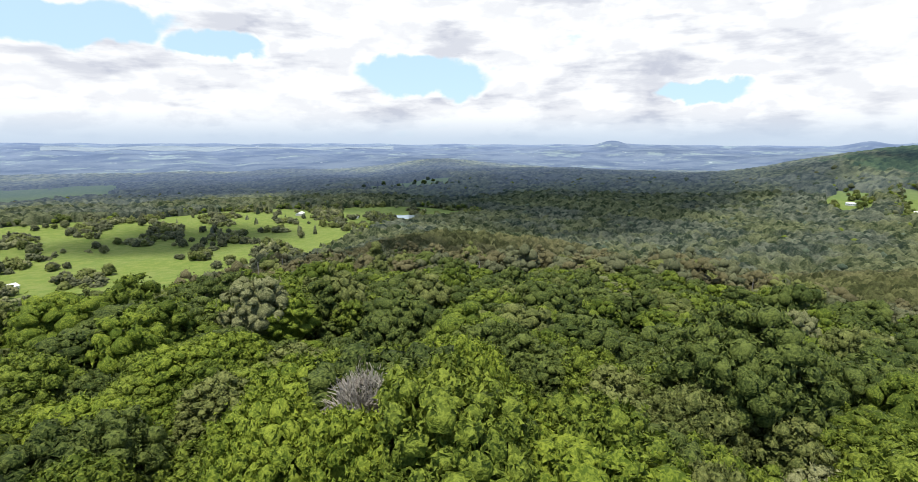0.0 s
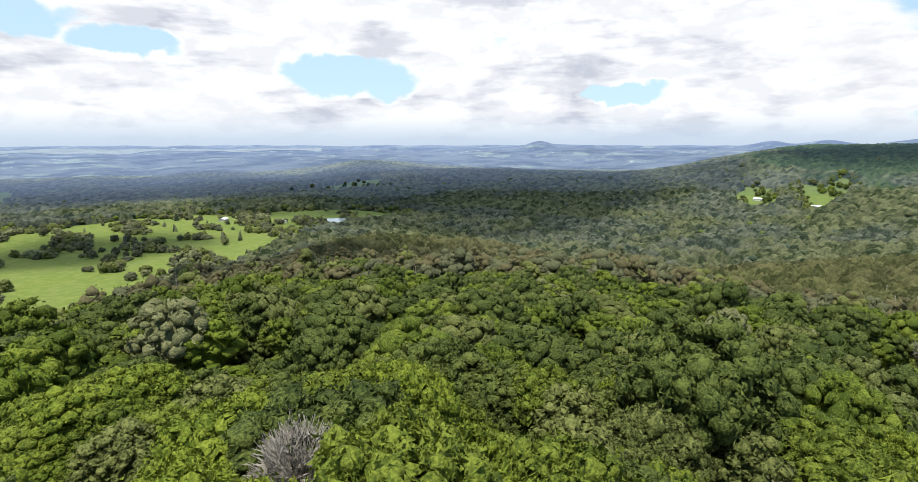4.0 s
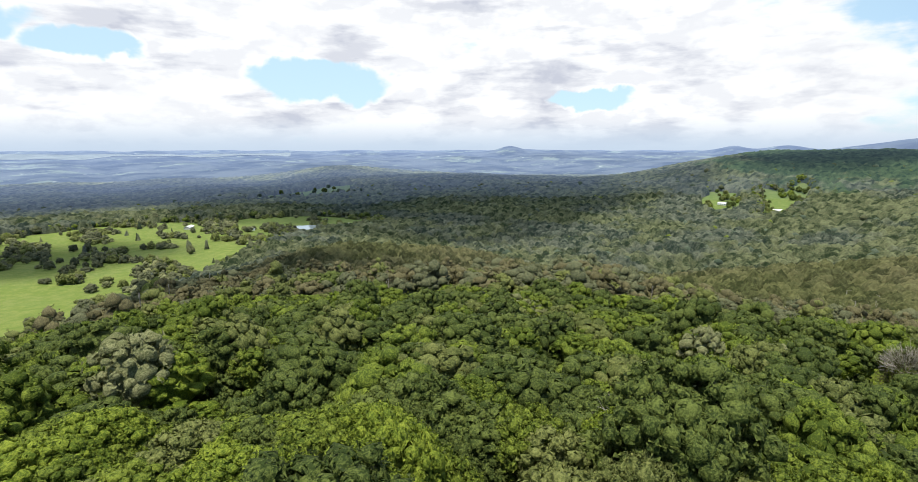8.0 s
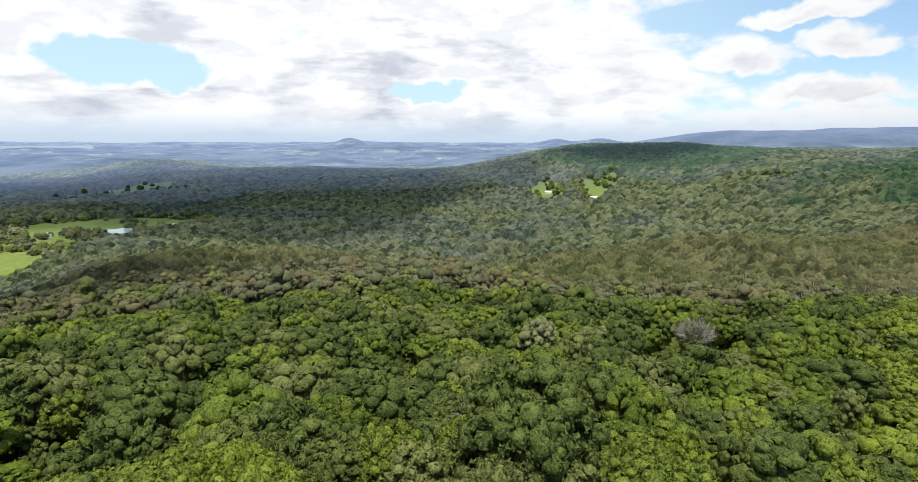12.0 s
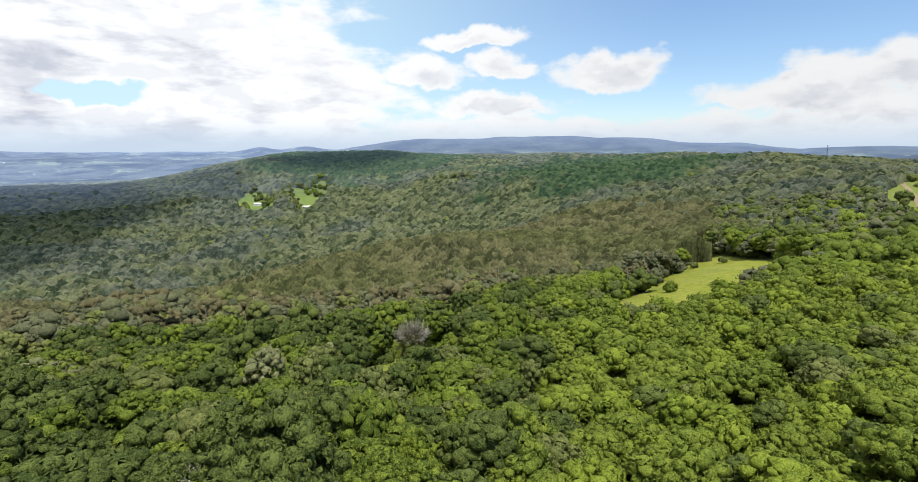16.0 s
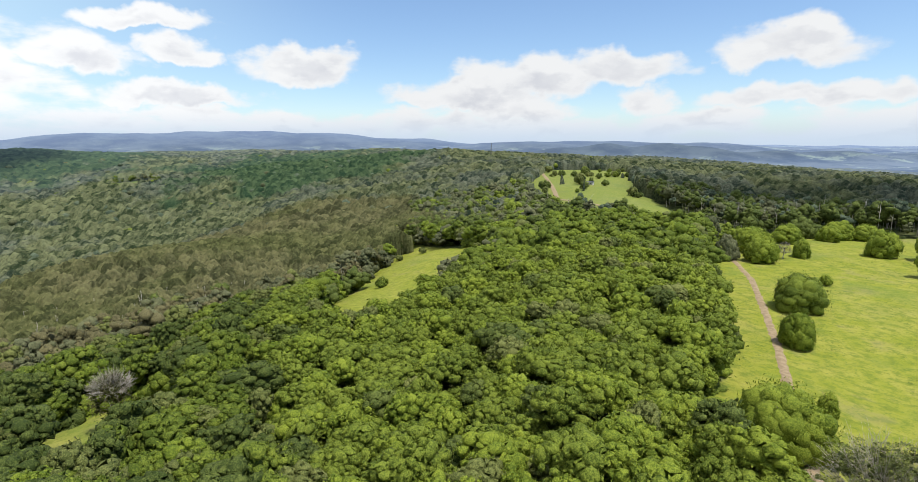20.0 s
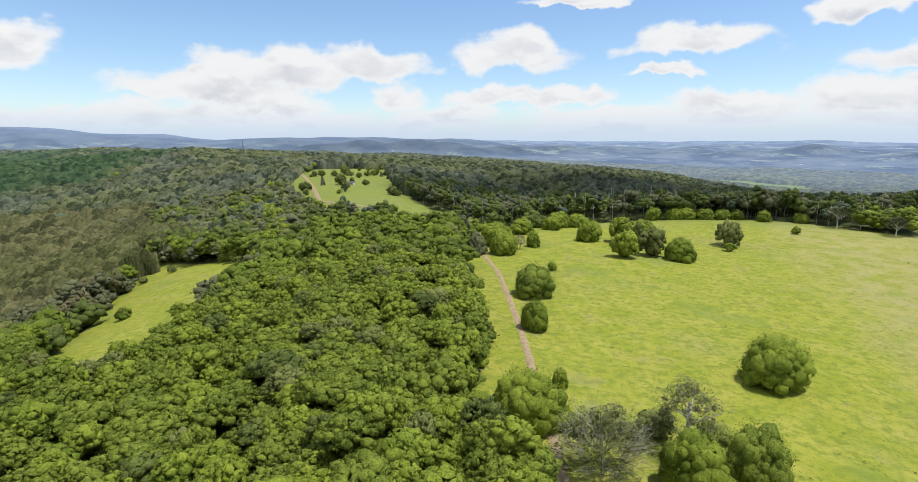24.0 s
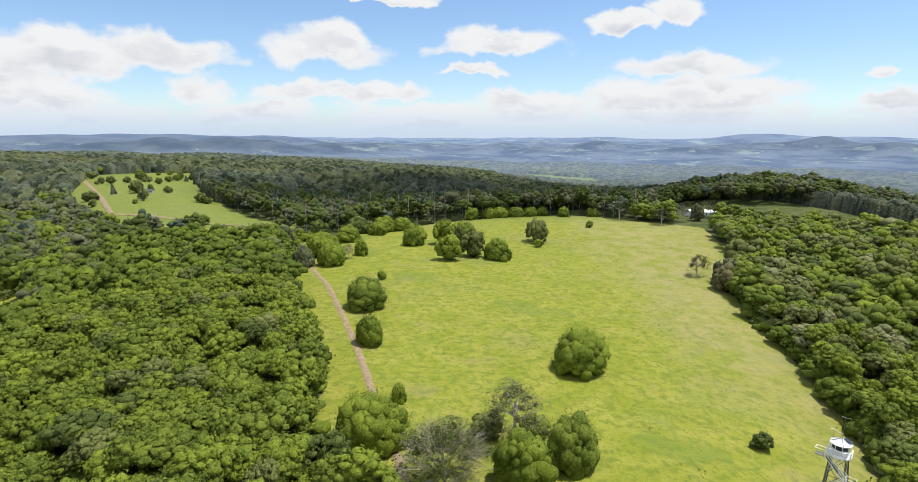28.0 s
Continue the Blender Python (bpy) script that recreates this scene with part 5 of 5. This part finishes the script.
def lookout_tower(x, y, turn):
    """A steel fire lookout: braced legs, stairs, a walkway with rails, an eight-sided cabin under a panelled roof, aerials."""
    tower = new("lookout_tower")
    base = ground_z(x, y)
    tower.location, tower.rotation_euler = (x, y, base), (0, 0, turn)
    tagged(tower, "white fire lookout tower of braced steel with an eight-sided cabin", "tower")
    deck = 14.6 - base
    half = lambda z: 2.3 - 1.3 * z / deck
    corner = [(1, 1), (-1, 1), (-1, -1), (1, -1)]
    spot = lambda k, z: np.array([corner[k % 4][0] * half(z), corner[k % 4][1] * half(z), z])
    for k in range(4):
        bar("leg", spot(k, -0.4), spot(k, deck), 0.11, STEEL, tower)
    levels = np.linspace(0.6, deck, 7)
    for z0, z1 in zip(levels, levels[1:]):
        for k in range(4):
            bar("girt", spot(k, z1 - 0.05), spot(k + 1, z1 - 0.05), 0.06, STEEL, tower)
            bar("brace", spot(k, z0), spot(k + 1, z1), 0.045, STEEL, tower)
            bar("brace", spot(k + 1, z0), spot(k, z1), 0.045, STEEL, tower)
    # stairs zigzag outside one face, white rails
    for i in range(6):
        z0, z1 = levels[i], levels[i + 1]
        s = 1 if i % 2 == 0 else -1
        yy = half((z0 + z1) / 2) + 0.55
        a, b = np.array([-1.5 * s, -yy, z0]), np.array([1.5 * s, -yy, z1])
        for off in (-0.42, 0.42):
            o = np.array([0, off, 0])
            bar("stringer", a + o, b + o, 0.07, WHITE_PAINT, tower)
            bar("handrail", a + o + [0, 0, 1.0], b + o + [0, 0, 1.0], 0.045, WHITE_PAINT, tower)
            bar("midrail", a + o + [0, 0, 0.5], b + o + [0, 0, 0.5], 0.035, WHITE_PAINT, tower)
            for q in (0.0, 0.33, 0.66, 1.0):
                p = a + (b - a) * q + o
                bar("baluster", p, p + [0, 0, 1.0], 0.03, WHITE_PAINT, tower)
        count = int((z1 - z0) / 0.2)
        tread = box_mesh("tread", 0.3, 0.84, 0.05, STEEL)
        for j in range(count):
            t = part("tread", tread, tower)
            t.location = a + (b - a) * (j + 0.5) / count
        landing = part("landing", box_mesh("landing", 1.3, 1.1, 0.08, STEEL), tower)
        landing.location = b + [0.6 * s, 0, 0]
        for oy in (-0.5, 0.5):
            p, q = b + [0, oy, 1.0], b + [1.25 * s, oy, 1.0]
            bar("landing_rail", p, q, 0.045, WHITE_PAINT, tower)
        bar("landing_rail", b + [1.25 * s, -0.5, 1.0], b + [1.25 * s, 0.5, 1.0], 0.045, WHITE_PAINT, tower)

    def ring(radius, z, k, n=8):
        t = 2 * math.pi * (k + 0.5) / n
        return np.array([radius * math.cos(t), radius * math.sin(t), z])

    def panel(a, b, c, d, thick):
        """A flat four-sided plate with thickness inwards."""
        a, b, c, d = (np.array(p, float) for p in (a, b, c, d))
        nrm = np.cross(b - a, d - a)
        nrm = nrm / np.linalg.norm(nrm) * thick
        v = np.array([a, b, c, d, a - nrm, b - nrm, c - nrm, d - nrm])
        f = np.array([[0, 1, 2, 3], [7, 6, 5, 4], [0, 4, 5, 1], [1, 5, 6, 2], [2, 6, 7, 3], [3, 7, 4, 0]])
        return v, f

    v = np.array([ring(1.66, deck, k) for k in range(8)] + [ring(1.66, deck + 0.16, k) for k in range(8)])
    f = [[k, (k + 1) % 8, 8 + (k + 1) % 8, 8 + k] for k in range(8)] + [[8, 9, 10, 11], [8, 11, 12, 15], [12, 13, 14, 15], [3, 2, 1, 0], [7, 4, 3, 0], [7, 6, 5, 4]]
    part("walkway", mesh_from("walkway", v, f, [WHITE_PAINT]), tower, "white eight-sided walkway")
    for k in range(8):
        for z, thick in ((0.45, 0.04), (0.8, 0.04), (1.15, 0.06)):
            bar("walkway_rail", ring(1.62, deck + z, k), ring(1.62, deck + z, k + 1), thick, WHITE_PAINT, tower)
        bar("rail_post", ring(1.62, deck, k), ring(1.62, deck + 1.15, k), 0.05, WHITE_PAINT, tower)
        low = panel(ring(1.12, deck + 0.16, k), ring(1.12, deck + 0.16, k + 1), ring(1.12, deck + 1.1, k + 1), ring(1.12, deck + 1.1, k), 0.06)
        wall = part("cabin_wall", mesh_from("cabin_wall", *low, [WHITE_PAINT]), tower)
        pane = panel(ring(1.09, deck + 1.1, k), ring(1.09, deck + 1.1, k + 1), ring(1.09, deck + 2.1, k + 1), ring(1.09, deck + 2.1, k), 0.03)
        part("window_pane", mesh_from("window_pane", *pane, [DARK_GLASS]), wall, "dark window pane")
        bar("window_post", ring(1.13, deck + 1.05, k), ring(1.13, deck + 2.15, k), 0.05, WHITE_PAINT, wall)
        eave0, eave1, top0, top1 = ring(1.52, deck + 2.0, k), ring(1.52, deck + 2.0, k + 1), ring(0.25, deck + 2.6, k), ring(0.25, deck + 2.6, k + 1)
        part("roof_panel", mesh_from("roof_panel", *panel(eave0, eave1, top1, top0, 0.06), [ROOF_WHITE]), tower, "white roof panel")
        bar("roof_rib", eave0 + [0, 0, 0.04], top0 + [0, 0, 0.04], 0.05, STEEL if k % 2 == 0 else WHITE_PAINT, tower)
    cap = part("roof_cap", mesh_from("roof_cap", *limb_tube([(0, 0, deck + 2.55), (0, 0, deck + 2.66), (0, 0, deck + 2.75)], 0.34, 0.2, 8), [WHITE_PAINT]), tower)
    solar = part("solar_panel", box_mesh("solar_panel", 1.1, 0.7, 0.05, DARK_GLASS, 0.01), tower, "dark solar panel on the roof")
    solar.location, solar.rotation_euler = (0.8, 0.3, deck + 2.52), (0, 0.40, 0)
    for ax, ay, h in ((0.1, 0.1, 3.8), (-1.5, 0.5, 1.2), (-0.2, -0.4, 1.3)):
        aerial = bar("aerial", (ax * 0.75, ay * 0.75, deck + 2.1), (ax * 0.75, ay * 0.75, deck + 2.4 + h), 0.022, STEEL, tower)
        for q in (0.97,):
            z = deck + 2.4 + h * q
            bar("cross_arm", (ax * 0.75 - 0.5 * q, ay * 0.75, z), (ax * 0.75 + 0.5 * q, ay * 0.75, z), 0.025, WHITE_PAINT, aerial)
    return tower


lookout_tower(57.3, 74.0, -0.8)

# ---- buildings ----


def house(name, x, y, wide, deep, tall, turn, wall_mat, roof_mat, label, category="house"):
    """A low gabled building with windows, a door and overhanging roof sheets."""
    ob = new(name)
    ob.location, ob.rotation_euler = (x, y, ground_z(x, y) - 0.2), (0, 0, turn)
    tagged(ob, label, category)
    wall = part("wall", box_mesh("wall", wide, deep, tall, wall_mat), ob)
    wall.location = (0, 0, tall / 2)
    for s in (-1, 1):
        rise = deep * 0.22
        length = math.hypot(deep / 2 + 0.6, rise)
        roof = part("roof", box_mesh("roof", wide + 1.2, length, 0.12, roof_mat), ob)
        roof.location = (0, s * (deep / 4 + 0.25), tall + rise / 2 + 0.05)
        roof.rotation_euler = (-s * math.atan2(rise, deep / 2 + 0.6), 0, 0)
        for q in np.linspace(-0.36, 0.36, 4):
            w = part("window", box_mesh("window", 1.4, 0.12, 1.1, DARK_GLASS), ob)
            w.location = (q * wide, s * deep / 2, tall * 0.58)
    door = part("door", box_mesh("door", 0.1, 0.95, 2.0, WALL_PAINT), ob)
    door.location = (wide / 2, 0, 1.15)
    return ob


house("shed", -312, 542, 13, 5, 3.0, 0.15, WALL_PAINT, DARK_ROOF, "long dark-roofed open shed in the ridge pasture", "shed")
house("farmhouse", 179, 407, 15, 9, 3.2, 0.3, WHITE_PAINT, ROOF_WHITE, "white house half hidden behind the meadow brow")
house("shed", 191, 412, 8, 6, 2.6, 0.5, WHITE_PAINT, ROOF_WHITE, "small white outbuilding beside the house", "shed")
house("farmhouse", -1201, -80, 16, 10, 3.4, 1.2, WHITE_PAINT, ROOF_WHITE, "white farmhouse among trees on the hill slope")
house("farmhouse", -1136, 15, 15, 9, 3.4, 1.7, WALL_PAINT, ROOF_WHITE, "pale farmhouse at the edge of a hill paddock")
house("farmhouse", -94, -590, 18, 10, 3.2, 0.4, WHITE_PAINT, ROOF_WHITE, "white-roofed farm building in the valley pasture")
house("shed", -72, -575, 12, 8, 3.0, 0.7, WHITE_PAINT, ROOF_WHITE, "white farm shed in the valley pasture", "shed")
house("farmhouse", -622, -760, 16, 9, 3.2, 0.9, WHITE_PAINT, ROOF_WHITE, "white farmhouse near the valley pond")
house("shed", -570, -856, 24, 10, 3.0, 0.7, WALL_PAINT, ROOF_WHITE, "long pale shed in the valley pasture", "shed")
house("farmhouse", -736, -647, 14, 9, 3.2, 0.2, WHITE_PAINT, ROOF_WHITE, "white house beside trees near the pond")
house("farmhouse", -735, 470, 15, 10, 3.4, 0.8, WHITE_PAINT, ROOF_WHITE, "white house on the wooded ridge crest")


def pond(x, y, wide, deep, turn):
    t = np.linspace(0, 2 * np.pi, 40, endpoint=False)
    r = 1 + 0.12 * np.sin(3 * t + 1) + 0.06 * np.sin(7 * t)
    px, py = np.cos(t) * r * wide / 2, np.sin(t) * r * deep / 2
    c, s = math.cos(turn), math.sin(turn)
    wx, wy = x + px * c - py * s, y + px * s + py * c
    z = max(land(wx, wy).max(), ground_z(x, y)) + 0.3
    v = np.vstack([np.column_stack([wx, wy, np.full(40, z)]), [[x, y, z]]])
    f = [[k, (k + 1) % 40, 40] for k in range(40)]
    return tagged(new("water", mesh_from("water", v, f, [POND])), "pale farm pond in the valley pasture", "pond", kind="structure")


pond(-678, -690, 52, 44, 0.78)


def lake():
    a = np.radians(np.arange(137, 168, 0.5))
    r = np.linspace(4020, 4330, 6)
    x, y = -r[:, None] * np.sin(a)[None], r[:, None] * np.cos(a)[None]
    z = land(x, y) + 2.5
    idx = np.arange(x.size).reshape(x.shape)
    f = np.stack([idx[:-1, :-1], idx[1:, :-1], idx[1:, 1:], idx[:-1, 1:]], -1).reshape(-1, 4)[:, ::-1]
    return tagged(new("water", mesh_from("water", np.stack([x, y, z], -1).reshape(-1, 3), f, [LAKE])), "long pale lake on the far plain", "lake", kind="structure")


lake()


def mast(x, y, tall):
    """A slender lattice mast."""
    ob = new("radio_mast")
    ob.location = (x, y, ground_z(x, y))
    tagged(ob, "tall grey lattice radio mast on the ridge", "mast")
    w = lambda z: 2.2 * (1 - 0.8 * z / tall)
    spot = lambda k, z: np.array([w(z) * math.cos(k * 2.0944), w(z) * math.sin(k * 2.0944), z])
    for k in range(3):
        bar("leg", spot(k, -0.3), spot(k, tall), 0.16, STEEL, ob)
    zs = np.linspace(0, tall, 9)
    for z0, z1 in zip(zs, zs[1:]):
        for k in range(3):
            bar("brace", spot(k, z0), spot(k + 1, z1), 0.08, STEEL, ob)
    return ob


mast(-690, 825, 36)

# ---- trees in the paddocks ----


def paddock_trees(corners, count, sizes, tones, where, group, seed, grouping=0.0):
    gen = np.random.RandomState(seed)
    xs, ys = np.array(corners).T
    done, tries = 0, 0
    while done < count and tries < 6000:
        tries += 1
        x, y = gen.uniform(xs.min(), xs.max()), gen.uniform(ys.min(), ys.max())
        if float(inside(x, y, corners, 4.0)) < 0.9 or float(rumple(x, y, 150, seed) + rumple(x, y, 60, seed + 1) * 1.2) < grouping:
            continue
        w = gen.uniform(*sizes)
        tone = tones[gen.randint(len(tones))]
        field_tree(x, y, w, w * gen.uniform(0.6, 0.95), tone, "bush", done, where, group)
        done += 1


paddock_trees(VALLEY_PASTURE, 150, (7, 15), ["gum", "olive", "pale", "gum"], "in the valley pasture", "trees in the valley pasture", 51, 0.75)
paddock_trees(RIDGE_PASTURE, 36, (5, 14), ["green", "dark", "olive"], "in the ridge pasture", "trees in the ridge pasture", 52, 0.2)
paddock_trees(SLOPE_PADDOCK, 26, (8, 14), ["green", "dark", "olive"], "in the hill paddock", "trees in the hill paddock", 53)
paddock_trees(SLOPE_PADDOCK_3, 22, (8, 14), ["green", "dark", "olive"], "in the high paddock", "trees in the high paddock", 56)
paddock_trees(SMALL_MEADOW, 5, (4, 7), ["green", "olive"], "in the small clearing", "trees in the small clearing", 54)
paddock_trees(RIDGE_FIELD, 14, (10, 16), ["dark", "blue"], "in the far field", "trees in the far field", 55)

woodland("pasture_copses", 10.5, 380, 1120, 128, 176, far_shapes, -0.4, {"gum": 4, "olive": 3, "pale": 1.5}, "dense copses of grey-green trees in the valley pasture", size=(0.7, 1.5),
         also=lambda x, y, r, a: (inside(x, y, VALLEY_PASTURE, 4.0) > 0.9) & (rumple(x, y, 170, 61) + rumple(x, y, 70, 62) > 0.75 - 0.4 * np.clip((r - 700) / 300, 0, 1)), anywhere=True)

# ---- overhead clouds, whose shadows lie on the country ----


def cloud_over(a, r, wide, deep, seed, high=6000.0):
    """A cumulus between the sun and the ground at that bearing and distance."""
    gen = np.random.RandomState(seed)
    spot = bearing(a, r) + bearing(SUN_BEARING, high / math.tan(radians(SUN_HEIGHT)))
    pieces = []
    for i in range(16):
        ang, out = i * 2.4, math.sqrt((i + 0.5) / 16)
        v, f = lumpy(gen, 3, 0.25)
        s = gen.uniform(0.22, 0.42)
        along, across = bearing(a, 1.0), bearing(a + 90, 1.0)
        c = np.array(along) * math.sin(ang) * out * deep / 2 + np.array(across) * math.cos(ang) * out * wide / 2
        pieces.append((v * [s * (wide + deep) / 3, s * (wide + deep) / 3, 60] + c + [0, 0, gen.uniform(-20, 30)], f))
    ob = new("cloud", mesh_from("cloud", *joined(pieces), [CLOUD], smooth=True))
    ob.location = (spot.x, spot.y, high + ground_z(*bearing(a, r)[:2]))
    return tagged(ob, "white cumulus cloud drifting high overhead", "cloud", "clouds overhead")



def cloud_material():
    """Thin white cloud that lets a part of the sun through."""
    m, n = material("cloud_white")
    both = n.add("ShaderNodeMixShader", Fac=0.66)
    n.put(both.inputs[1], n.add("ShaderNodeBsdfDiffuse", Color=(0.9, 0.9, 0.9, 1.0)).outputs[0])
    n.put(both.inputs[2], n.add("ShaderNodeBsdfTransparent").outputs[0])
    n.put(n.add("ShaderNodeOutputMaterial").inputs[0], both.outputs[0])
    return m


CLOUD = cloud_material()
for i, (a, r, w, d) in enumerate([(126, 1620, 1250, 1150), (-1, 650, 440, 380), (-22, 1000, 500, 480), (150, 330, 260, 150), (158, 830, 280, 190), (86, 1600, 420, 240), (158, 1850, 1300, 750)]):
    cloud_over(a, r, w, d, 60 + i)
